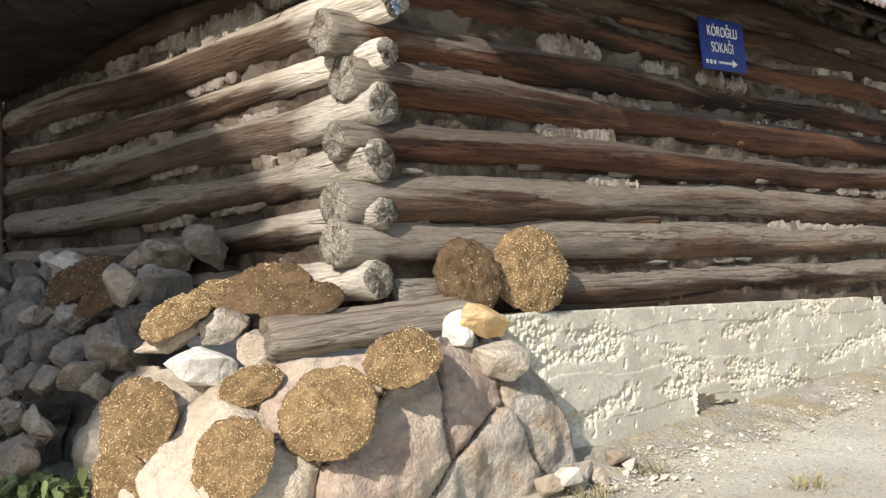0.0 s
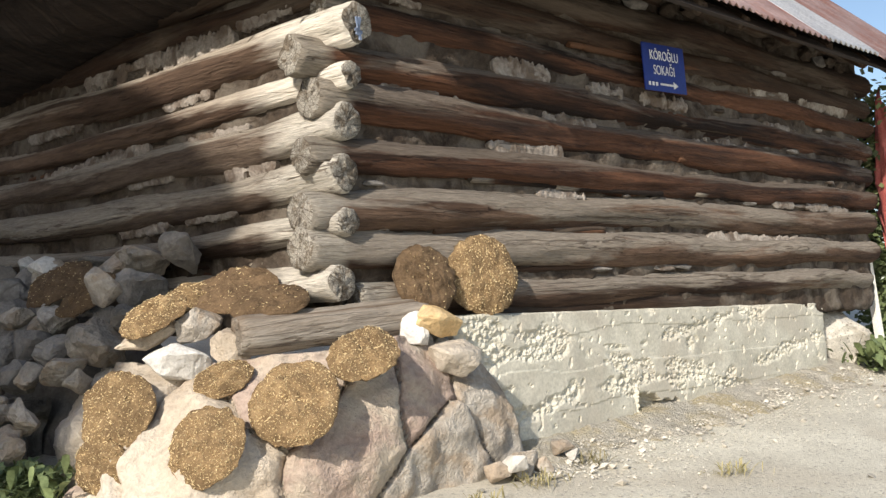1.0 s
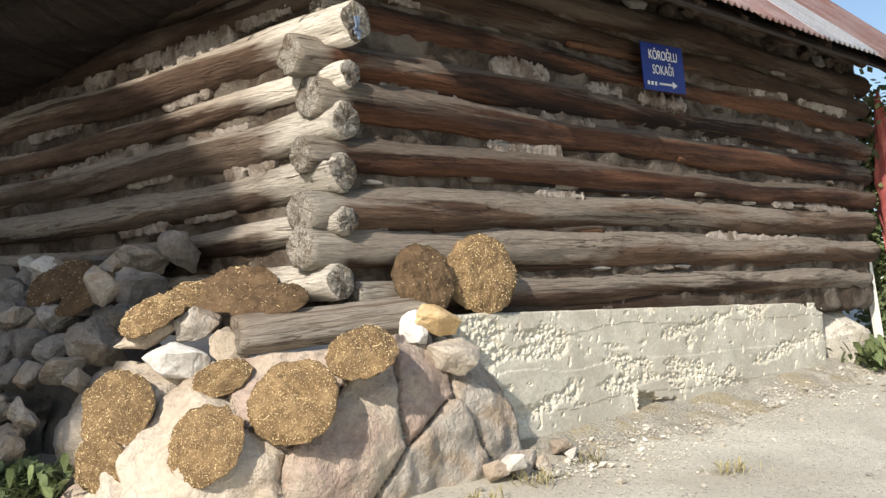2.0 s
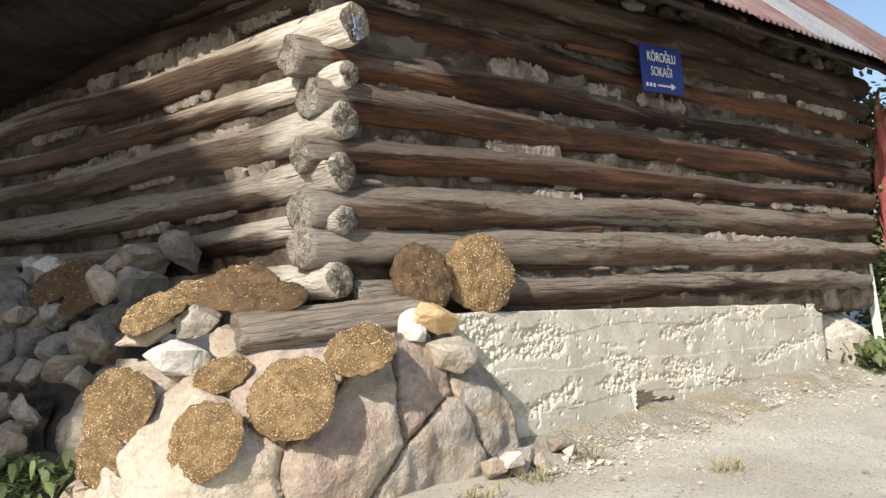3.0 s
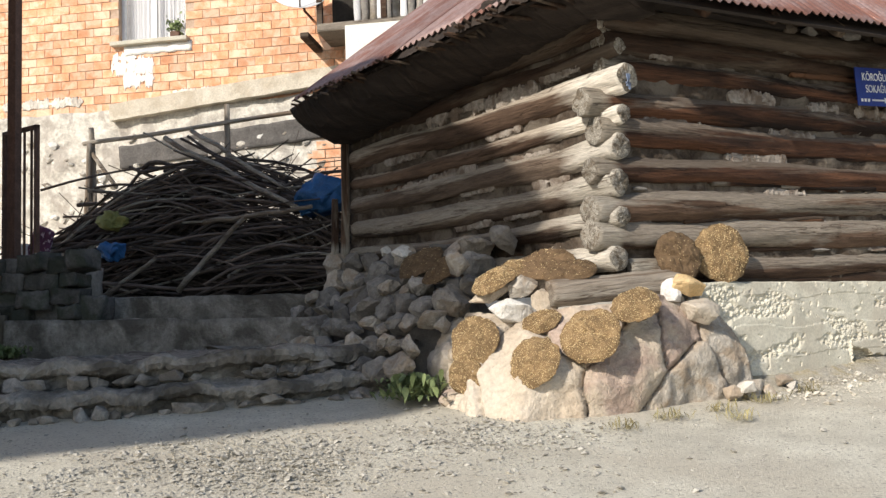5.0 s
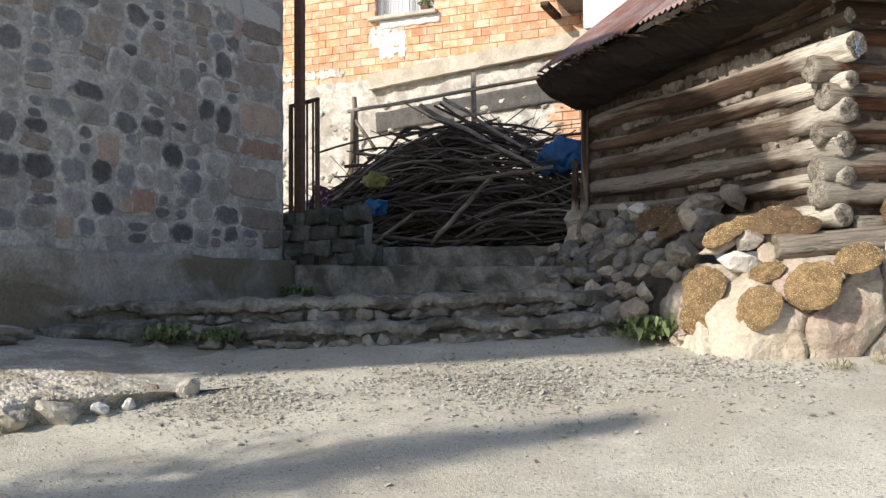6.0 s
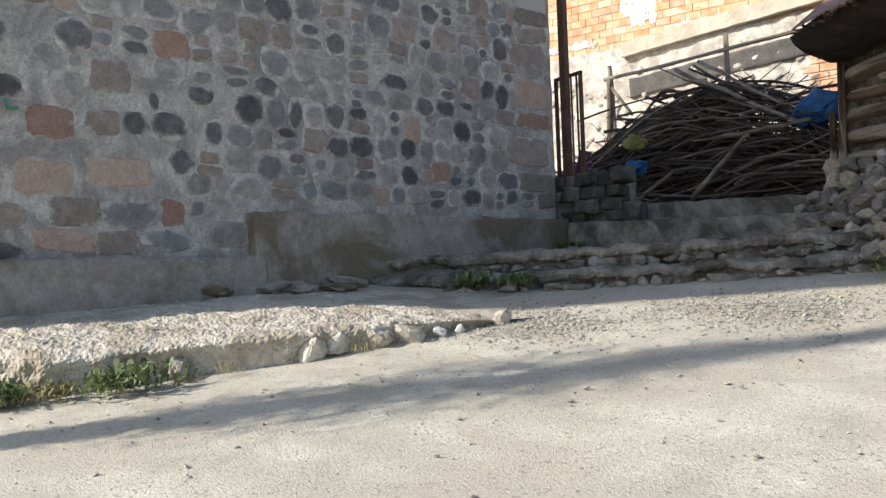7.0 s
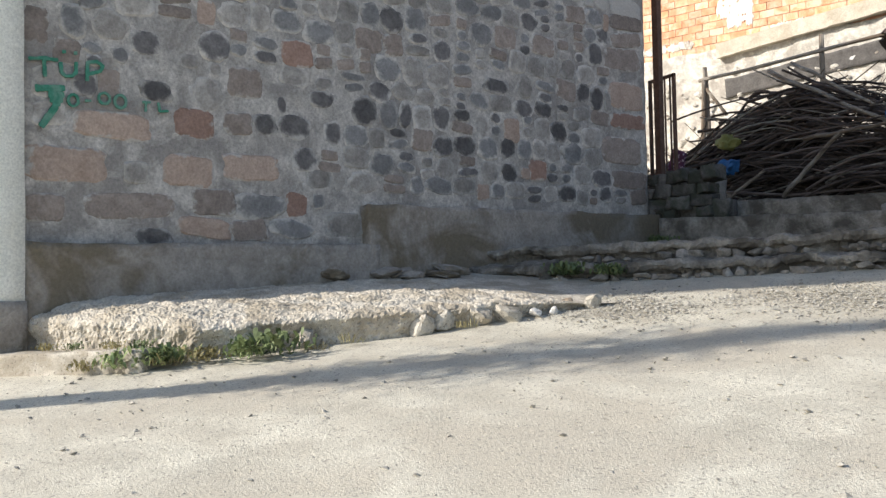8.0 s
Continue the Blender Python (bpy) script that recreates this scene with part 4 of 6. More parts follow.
part("ledge", rough_box((-2.2, 0.0, 0.8), (3.0, 5.0, 1.63), 0.07, 0.02, 21, 4.0), STEP_STONE, terrace, "upper ledge and terrace top", pose(-5.52, 5.62, 0, 0, 1.6, 5.7), True)
BASALT = surface("dark grey block stone", (0.07, 0.066, 0.062), (0.19, 0.178, 0.165), 6, rough=0.92, bump=0.7, fine=45, stain=(0.06, 0.065, 0.05), stain_scale=3, vary=0.3)
low_wall = thing("low_wall", "low dry stone wall at the edge of the terrace", "wall", kind="structure")
part("wall_core", rough_box((-5.95, 5.28, 1.3), (-5.10, 5.70, 1.90), 0.07, 0.03, 22, 5.0), STONE_DARK, low_wall, "dark inner stones", None, True)
for row in range(4):
    x = -5.95 + (0.09 if row % 2 else 0)
    while x < -5.02 + 0.05 * (row % 2):
        w = rng.uniform(0.14, 0.36)
        tall = rng.uniform(0.12, 0.165)
        part("wall_stone", rough_box((0, 0, 0), (w - 0.012, 0.26, tall), 0.035, 0.034, 1500 + row * 20 + int(x * -10), 6.0), BASALT, low_wall, "", pose(x, 5.14 + rng.uniform(-0.05, 0.05), 1.40 + row * 0.145 + rng.uniform(-0.015, 0.015), rng.uniform(-5, 5), rng.uniform(-6, 6), rng.uniform(-12, 12)), True)
        x += w
part("wall_stone", rough_box((0, 0, 0), (0.24, 0.26, 0.24), 0.04, 0.03, 1581, 6.0), BASALT, low_wall, "", pose(-5.02, 5.2, 1.38, 0, 4, 10), True)
# loose blocks lodged along the two steps
for k in range(64):
    f = rng.random()
    row = k % 2
    a, c = (Vector((-4.9, 2.33)), Vector((-1.75, 4.35))) if row == 0 else (Vector((-4.7, 2.68)), Vector((-1.8, 4.6)))
    p = a.lerp(c, f) + Vector((0.05, -0.10)) * (1 if row == 0 else 0.8)
    p.y += 0.10 * math.sin(f * 3.1) * -1
    s = rng.uniform(0.03, 0.075)
    zz = gz(p.x, p.y) + s * 0.4 if row == 0 else 0.88 + 0.07 * f + s * 0.4
    rock("step_block", (p.x, p.y, zz), (s * 1.5, s, s * 0.8), rng.choice([STEP_STONE, STEP_STONE, STONE_DARK]), "", 1600 + k, (rng.uniform(-15, 15), rng.uniform(-15, 15), rng.uniform(0, 90)), steps, detail=2, facets=3, rough=0.08)
# crumbled lumps where the footing meets the apron
for k in range(8):
    y = rng.uniform(0.2, 1.9)
    rock("footing_lump", (-5.52 + rng.uniform(-0.06, 0.10), y, 0.72 + 0.05 * y + rng.uniform(0, 0.08)), (rng.uniform(0.08, 0.2), rng.uniform(0.1, 0.24), rng.uniform(0.04, 0.07)), FOOTING, "", 1700 + k, (rng.uniform(-20, 20), rng.uniform(-20, 20), rng.uniform(0, 180)), house, detail=4, facets=12, rough=0.2)

# ---- brick house behind ----
UH = Vector((0.9887, 0.150, 0))
HOUSE0 = Vector((-8.78, 10.81, 0))
HM = frame_on(HOUSE0, UH)
brick_house = thing("brick_house", "unplastered orange brick house over a rubble ground floor, sunlit", "house")


def hbox(lo, hi, bevel=0.0):
    return box(bmesh.new(), lo, hi, None, bevel)


def hpart(name, bm, mat, label="", parent=None, smooth=False):
    return part(name, bm, mat, parent or brick_house, label, HM, smooth)


WIN = (0.10, 1.22, 5.99, 7.4)
bm = bmesh.new()
for lo, hi in (((-3.6, 0, 4.88), (WIN[0], 0.3, 9)), ((WIN[1], 0, 4.88), (7.5, 0.3, 9)), ((WIN[0], 0, 4.88), (WIN[1], 0.3, WIN[2])), ((WIN[0], 0, WIN[3]), (WIN[1], 0.3, 9))):
    box(bm, lo, hi)
hpart("wall", bm, BRICK_MORTAR, "mortar bed of the brick wall")
hpart("wall", rough_box((-3.6, -0.06, 0.8), (7.5, 0.3, 4.9), 0.07, 0.04, 51, 4.0), RUBBLE_WALL, "lime and rubble ground floor wall", None, True)
part("ceiling_beam", rough_box((0.0, -0.20, 0.0), (5.4, 0.0, 0.26), 0.05, 0.012, 52, 5.0), surface("cream cement edge", (0.70, 0.63, 0.51), (0.86, 0.79, 0.66), 5, rough=0.92, bump=0.3, fine=40, stain=(0.64, 0.56, 0.44), stain_scale=2.5), brick_house, "cast concrete slab edge, slightly rising", HM @ pose(0.05, 0, 4.70, 0, -5.0, 0), False)
# raised dark strip: the shadow band on this wall is put into its colour
part("damp_course", rough_box((0.0, -0.10, -0.17), (3.5, -0.02, 0.17), 0.05, 0.018, 53, 5.0), surface("dark damp cement", (0.075, 0.07, 0.066), (0.16, 0.15, 0.142), 6, rough=0.93, bump=0.6, fine=35, vary=0.0), brick_house, "dark strip painted for the shadow across the rubble wall", HM @ pose(0.15, 0, 4.13, 0, -4.6, 0), True)
hpart("room", hbox((-3, 1.2, 5.0), (4, 1.3, 9)), DARK, "dark panel for the unlit room behind")
win = hpart("window", hbox((WIN[0], 0.10, WIN[2]), (WIN[0] + 0.06, 0.16, WIN[3])), WHITE, "white framed window with net curtain")
for lo, hi in (((WIN[1] - 0.06, 0.10, WIN[2]), (WIN[1], 0.16, WIN[3])), ((0.62, 0.10, WIN[2]), (0.69, 0.16, WIN[3])), ((WIN[0], 0.10, WIN[2]), (WIN[1], 0.16, WIN[2] + 0.06)), ((WIN[0], 0.10, WIN[3] - 0.06), (WIN[1], 0.16, WIN[3]))):
    hpart("window_frame", hbox(lo, hi), WHITE, "", win)
pane = hpart("pane", hbox((WIN[0] + 0.06, 0.125, WIN[2] + 0.06), (WIN[1] - 0.06, 0.131, WIN[3] - 0.06)), GLASS, "clear glass", win)
pane.visible_shadow = False
bm = bmesh.new()
cols = 60
prev = None
for i in range(cols + 1):
    x = WIN[0] + 0.1 + (WIN[1] - WIN[0] - 0.2) * i / cols
    y = 0.25 + 0.02 * math.sin(i * 1.3) + 0.01 * math.sin(i * 2.9)
    cur = (bm.verts.new((x, y, WIN[2])), bm.verts.new((x, y, WIN[3])))
    if prev:
        bm.faces.new((prev[0], cur[0], cur[1], prev[1]))
    prev = cur
hpart("curtain", bm, CURTAIN, "white net curtain", win)
hpart("window_sill", hbox((WIN[0] - 0.10, -0.12, WIN[2] - 0.07), (WIN[1] + 0.06, 0.10, WIN[2] - 0.005), 0.01), CONCRETE, "concrete sill", win)
hpart("sill_smear", rough_box((WIN[0] + 0.1, -0.03, WIN[2] - 0.22), (WIN[1] + 0.1, 0.02, WIN[2] - 0.075), 0.05, 0.02, 55, 8), WHITEWASH, "white plaster smear below the sill", None, True)
for k, (u, z, ln, h) in enumerate(((0.34, 5.60, 0.72, 0.18), (0.44, 5.38, 0.52, 0.17), (0.20, 5.74, 0.40, 0.10), (-1.2, 5.10, 1.4, 0.10), (1.5, 5.12, 1.0, 0.06))):
    part("plaster_smear", daub_bm(ln, h, 420 + k), WHITEWASH if k < 3 else RUBBLE_WALL, brick_house, "ragged white plaster smear", HM @ Matrix.Translation((u, 0.026, z)), True)
pot = hpart("flower_pot", hbox((0.94, 0.02, 5.99), (1.10, 0.10, 6.12), 0.02), STEEL, "dark flower pot on the sill", win)
bm = bmesh.new()
pr = random.Random(5)
for k in range(160):
    o = Vector((1.02 + pr.gauss(0, 0.06), 0.05 + pr.gauss(0, 0.02), 6.20 + pr.gauss(0, 0.06)))
    u, w = (Vector((pr.gauss(0, 1), pr.gauss(0, 1), pr.gauss(0, 1))).normalized() * 0.03 for _ in range(2))
    bm.faces.new([bm.verts.new(o + c) for c in (-u, w, u, -w)])
tagged(hpart("plant", bm, LEAF, "small potted plant", pot), kind="stuff")
# satellite dish on the wall beside the balcony
dish = thing("satellite_dish", "white satellite dish bracketed to the brick wall", "satellite dish")
bm = bmesh.new()
rings = [[bm.verts.new((0.44 * f * math.cos(q * 0.1963), 0.40 * f * math.sin(q * 0.1963), 0.10 * f * f)) for q in range(32)] for f in (0.15, 0.4, 0.7, 1.0)]
for a, b in zip(rings, rings[1:]):
    for q in range(32):
        bm.faces.new((a[q], a[(q + 1) % 32], b[(q + 1) % 32], b[q]))
bm.faces.new(rings[0])
bmesh.ops.recalc_face_normals(bm, faces=bm.faces[:])
bmesh.ops.solidify(bm, geom=bm.faces[:], thickness=0.008)
DISH = HM @ Matrix.Translation((3.27, -0.62, 6.26)) @ Vector((0.25, -0.85, 0.45)).to_track_quat("Z", "Y").to_matrix().to_4x4()
part("reflector", bm, WHITE, dish, "shallow white reflector", DISH, True)
part("arm", stick_bm([DISH @ Vector((0, -0.38, 0.08)), DISH @ Vector((0, -0.2, 0.30)), DISH @ Vector((0, -0.03, 0.42))], 0.012, 0.012), STEEL, dish, "", None, True)
part("receiver", box(bmesh.new(), (-0.03, -0.06, 0.40), (0.03, 0.04, 0.48), DISH, 0.01), WHITE, dish)
part("bracket", stick_bm([HM @ Vector((3.27, 0.0, 6.08)), HM @ Vector((3.27, -0.40, 6.08)), DISH @ Vector((0, 0, -0.01))], 0.02, 0.02), STEEL, dish, "", None, True)
# balcony: timber frame with a pale panel and washing
balcony = hpart("balcony", hbox((3.55, -0.75, 5.62), (5.6, 0.0, 5.74), 0.01), WOOD_GREY, "timber balcony with washing hung above")
for x in (3.55, 4.5, 5.5):
    hpart("bracket", hbox((x, -0.75, 5.74), (x + 0.08, -0.67, 7.4)), WOOD_DARK, "", balcony)
hpart("panel", hbox((3.98, -0.80, 5.12), (4.88, -0.765, 5.66)), PLASTER, "pale board panel", balcony)
hpart("bracket", box(bmesh.new(), (3.3, -0.75, 5.55), (3.42, 0, 5.63), Matrix()), WOOD_DARK, "", balcony)
for i in range(14):
    u = 4.05 + i * 0.115
    hpart("washing", rough_box((u, -0.5 - 0.03 * (i % 2), 5.80), (u + 0.10, -0.47 - 0.03 * (i % 2), 6.9), 0.06, 0.015, 60 + i, 5), (CURTAIN, STONE_DARK, FOOTING)[i % 3], "", balcony, True)
hpart("dark_opening", hbox((3.6, -0.05, 5.76), (5.5, 0.02, 7.6)), DARK, "dark panel for the shaded balcony doorway", balcony)

# ---- gate and steel post ----
gate = thing("steel_gate", "narrow rusty brown steel gate and tall post", "gate")
part("post", box(bmesh.new(), (-0.045, -0.045, 0), (0.045, 0.045, 5.2), None, 0.006), STEEL, gate, "", pose(-6.02, 5.62, 1.5))
for lo, hi in (((-0.02, -0.02, 0), (0.02, 0.02, 1.55)), ((-0.52, -0.02, 1.51), (0.02, 0.02, 1.55)), ((-0.52, -0.02, 0.25), (0.02, 0.02, 0.29)), ((-0.52, -0.02, 0), (-0.48, 0.02, 1.55)), ((-0.20, -0.01, 0.29), (-0.18, 0.01, 1.51)), ((-0.35, -0.01, 0.29), (-0.33, 0.01, 1.51)), ((-0.09, -0.01, 0.29), (-0.07, 0.01, 1.51))):
    part("bar", box(bmesh.new(), lo, hi, None, 0.003), STEEL, gate, "", pose(-5.90, 5.78, 1.78, 0, 0, -14))

# ---- heap of cut branches on the terrace ----
pile = thing("brush_pile", "tall heap of dry cut branches and stacked sticks", "brush pile")


def pile_top(x):
    """Outline of the heap seen from the lane."""
    pts = [(-8.3, 1.9), (-7.4, 2.45), (-6.4, 3.12), (-5.5, 3.42), (-4.9, 3.2), (-4.3, 3.0), (-3.8, 2.4), (-3.4, 2.0)]
    if x <= pts[0][0] or x >= pts[-1][0]:
        return 1.9
    for (a, za), (b, zb) in zip(pts, pts[1:]):
        if a <= x <= b:
            return za + (zb - za) * (x - a) / (b - a)


# solid lumps whose dark colour holds the shade between the branches
TWIGS = surface("twigs darkened for shade", (0.03, 0.023, 0.018), (0.075, 0.058, 0.045), 12, rough=0.95, bump=1.0, fine=40)
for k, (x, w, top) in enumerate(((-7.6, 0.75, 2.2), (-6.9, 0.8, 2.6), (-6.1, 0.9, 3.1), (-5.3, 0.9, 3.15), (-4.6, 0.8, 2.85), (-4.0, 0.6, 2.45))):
    part("twig_core", rock_bm((w * 1.1, 0.85, (top - 1.5) * 1.12), 500 + k, 3, 12), TWIGS, pile, "packed twigs inside the heap, darkened for shade", pose(x, 8.55, 1.5))
r = random.Random(21)
for i in range(205):
    x = r.uniform(-8.0, -3.6)
    top = pile_top(x)
    u = r.random() ** 0.7
    z = 1.62 + (top - 1.66) * u
    front = 7.35 + 1.1 * (z - 1.6) / 1.8
    y = front + r.uniform(-0.25, 0.35)
    ln = r.uniform(0.8, 2.6) if i % 4 else r.uniform(2.2, 3.6)
    tilt = r.gauss(0, 0.10) + (0.28 if x < -6.3 and u > 0.6 else 0) - (0.30 if x > -5.2 and u > 0.6 else 0)
    if i % 9 == 0:
        tilt = r.uniform(-0.8, 0.8)
        ln = r.uniform(0.8, 1.5)
    yaw = r.gauss(0.0, 0.30)
    d = Vector((math.cos(tilt) * math.cos(yaw), math.sin(yaw) * math.cos(tilt), math.sin(tilt)))
    bend = Vector((0, r.uniform(-0.15, 0.15), r.uniform(-0.12, 0.28)))
    n = 9
    pts = []
    for j in range(n):
        f = j / (n - 1) - 0.5
        p = Vector((x, y, z)) + d * ln * f + bend * (1 - 4 * f * f) + noise.noise_vector(Vector((i * 3.1, f * 3, 1))) * 0.06
        p.z = max(p.z, 1.6)
        pts.append(p)
    r0 = r.uniform(0.010, 0.026)
    part("branch", stick_bm(pts, r0, r0 * r.uniform(0.35, 0.7)), WOOD_GREY if r.random() < 0.16 else BARK, pile, "", None, True)
# long shoots laid over the heap, rising with it and drooping on the far side
for i in range(62):
    start, length = r.uniform(-8.0, -6.0), r.uniform(1.3, 3.4)
    sink = r.uniform(-0.04, 0.34) if i % 3 else r.uniform(0.3, 0.9)
    sway, near = r.uniform(-0.12, 0.12), r.uniform(-0.35, 0.1)
    pts = []
    for j in range(11):
        x = start + length * j / 10
        z = max(1.62, pile_top(x) - sink * (1 - 0.35 * j / 10) + 0.05 * math.sin(j * 0.7 + i))
        pts.append(Vector((x, 7.5 + 1.0 * (z - 1.6) / 1.8 + near + sway * j / 5, z)) + noise.noise_vector(Vector((i * 2.3, j * 0.5, 4))) * 0.05)
    r0 = r.uniform(0.010, 0.024)
    part("branch", stick_bm(pts, r0, r0 * 0.5), WOOD_GREY if i % 8 == 0 else BARK, pile, "", None, True)
for p0, p1, w in (((-5.72, 7.65, 3.53), (-4.0, 7.5, 2.58), 0.034), ((-5.36, 7.6, 3.59), (-4.2, 7.55, 2.82), 0.028), ((-5.3, 7.2, 1.75), (-4.35, 7.05, 2.5), 0.035), ((-6.3, 7.2, 1.7), (-5.5, 7.1, 2.1), 0.03), ((-4.9, 7.1, 2.45), (-3.6, 7.0, 2.5), 0.03)):
    a, b = Vector(p0), Vector(p1)
    part("branch", stick_bm([a + (b - a) * q / 7 + noise.noise_vector(a * 2 + Vector((q, 0, 0))) * 0.03 for q in range(8)], w, w * 0.7), WOOD_SLAB, pile, "pale thick branch", None, True)

bm = bmesh.new()
r = random.Random(23)
for i in range(850):
    x = r.uniform(-8.0, -3.55)
    top = pile_top(x)
    z = 1.62 + (top - 1.60) * r.random() ** 0.6
    c = Vector((x, 7.55 + 1.1 * (z - 1.6) / 1.8 + r.uniform(-0.1, 0.5), z))
    tilt, yaw, ln = r.gauss(0, 0.35) - 0.12 * (x + 5.6), r.gauss(0, 0.4), r.uniform(0.25, 0.8)
    d = Vector((math.cos(tilt) * math.cos(yaw), math.sin(yaw), math.sin(tilt))) * ln
    w = r.uniform(0.005, 0.012)
    bow = Vector((0, 0, r.uniform(-0.08, 0.10)))
    rings = [[bm.verts.new(p + Vector((0, math.cos(k), math.sin(k))) * w) for k in (0, 2.1, 4.2)] for p in (c - d, c + bow, c + d)]
    for a, e in zip(rings, rings[1:]):
        for k in range(3):
            bm.faces.new((a[k], a[(k + 1) % 3], e[(k + 1) % 3], e[k]))
tagged(part("twig_mass", bm, surface("thin dark twigs", (0.04, 0.031, 0.025), (0.15, 0.115, 0.092), 12, rough=0.95, bump=0.4, fine=40), pile, "mass of thin dry twigs"), kind="stuff")

# wooden rail fence behind the heap
fence = thing("rail_fence", "makeshift wooden rail fence with leaning posts", "fence")
log(fence, (-7.85, 8.92, 3.92), (-4.7, 9.40, 4.16), 0.03, 0.028, [WOOD_SLAB, WOOD_SLAB], 801, name="rail")
for k, (x, y, lo, hi) in enumerate(((-7.68, 8.98, 2.6, 4.15), (-5.85, 9.26, 2.6, 4.32), (-7.78, 8.9, 2.6, 3.92))):
    part("post", log_bm(hi - lo, 0.045, 0.04, 810 + k, 1.2, 14), [WOOD_SLAB, WOOD_SLAB], fence, "", frame_on((x, y, lo), (0.05 * (k - 1), 0, 1), up=Vector((0, 1, 0))), True)
part("brace", stick_bm([Vector((-7.75, 8.9, 3.85)), Vector((-7.35, 8.95, 3.3))], 0.03, 0.03), WOOD_SLAB, fence, "", None, True)


def crumpled(size, seed, mat, at, name, label, category, rot=(0, 0, 0)):
    bm = rock_bm(size, seed, 5, 14, 0.16)
    for v in bm.verts:
        fold = abs(noise.noise(v.co * 8 + Vector((seed, 3, 0))))
        v.co += noise.noise_vector(v.co * 7 + Vector((seed, 0, 0))) * 0.04 - v.co.normalized() * (0.05 * math.exp(-fold * 9)) + noise.noise_vector(v.co * 22) * 0.010
    return tagged(part(name, bm, mat, None, "", pose(*at, *rot), True), label, category)


crumpled((0.38, 0.3, 0.27), 91, TARP, (-3.80, 7.75, 2.72), "blue_tarp", "crumpled blue plastic tarp thrown over the branches", "tarp")
crumpled((0.16, 0.12, 0.14), 92, TARP, (-6.08, 7.15, 2.22), "blue_bag", "small blue plastic bag among the branches", "bag")
crumpled((0.24, 0.1, 0.15), 93, YELLOW, (-6.2, 7.3, 2.58), "yellow_sack", "dull yellow green plastic sack between branches", "sack")
cloth_bm = rough_box((-0.11, -0.03, -0.20), (0.11, 0.03, 0.15), 0.03, 0.03, 97, 5.0)
tagged(part("patterned_cloth", cloth_bm, surface("purple patterned cloth", (0.07, 0.025, 0.06), (0.19, 0.08, 0.15), 6, rough=0.9, bump=0.4, fleck=(0.55, 0.45, 0.52), fleck_amount=0.56, fleck_scale=22), None, "", pose(-6.28, 6.28, 2.26, 12, 25, 10), True), "purple patterned cloth hung over the branches", "cloth")
tagged(part("white_canister", box(bmesh.new(), (-0.09, -0.07, 0), (0.09, 0.07, 0.28), None, 0.03), WHITE, None, "", pose(-6.50, 6.30, 1.98)), "white plastic canister behind the low wall", "canister")

# ---- stones and dung cakes at the corner ----
FOOT = [(-1.46, 4.36), (-1.30, 4.08), (-1.06, 3.78), (-0.76, 3.70), (-0.46, 3.86), (-0.18, 4.10), (0.13, 4.40), (0.46, 4.76)]
HEAD = [(-1.40, 4.55, 1.25), (-1.22, 4.32, 1.28), (-1.02, 4.16, 1.27), (-0.72, 4.08, 1.26), (-0.34, 4.10, 1.29), (-0.04, 4.24, 1.34), (0.10, 4.50, 1.34), (0.24, 4.68, 1.28)]
OUT = [(-0.80, -0.60), (-0.75, -0.66), (-0.5, -0.86), (-0.1, -0.99), (0.15, -0.98), (0.45, -0.89), (0.62, -0.78), (0.73, -0.68)]
SEEDS = [(0.4, 0.4, "t"), (1.5, 0.72, "t"), (1.35, 0.15, "t"), (3.0, 0.38, "t"), (3.95, 0.9, "p"), (4.85, 0.55, "p"), (5.6, 0.7, "p"), (5.9, 0.15, "s"), (6.7, 0.6, "s")]


def mound_point(t, f):
    k = min(int(t), 6)
    g = t - k
    fx, fy = (FOOT[k][c] * (1 - g) + FOOT[k + 1][c] * g for c in (0, 1))
    hx, hy, hz = (HEAD[k][c] * (1 - g) + HEAD[k + 1][c] * g for c in (0, 1, 2))
    fz = gz(fx, fy) - 0.08
    p = Vector((fx, fy, fz)).lerp(Vector((hx, hy, hz)), f)
    out = Vector((OUT[k][0] * (1 - g) + OUT[k + 1][0] * g, OUT[k][1] * (1 - g) + OUT[k + 1][1] * g, 0)).normalized()
    return p, (out + Vector((0, 0, 0.4))).normalized()


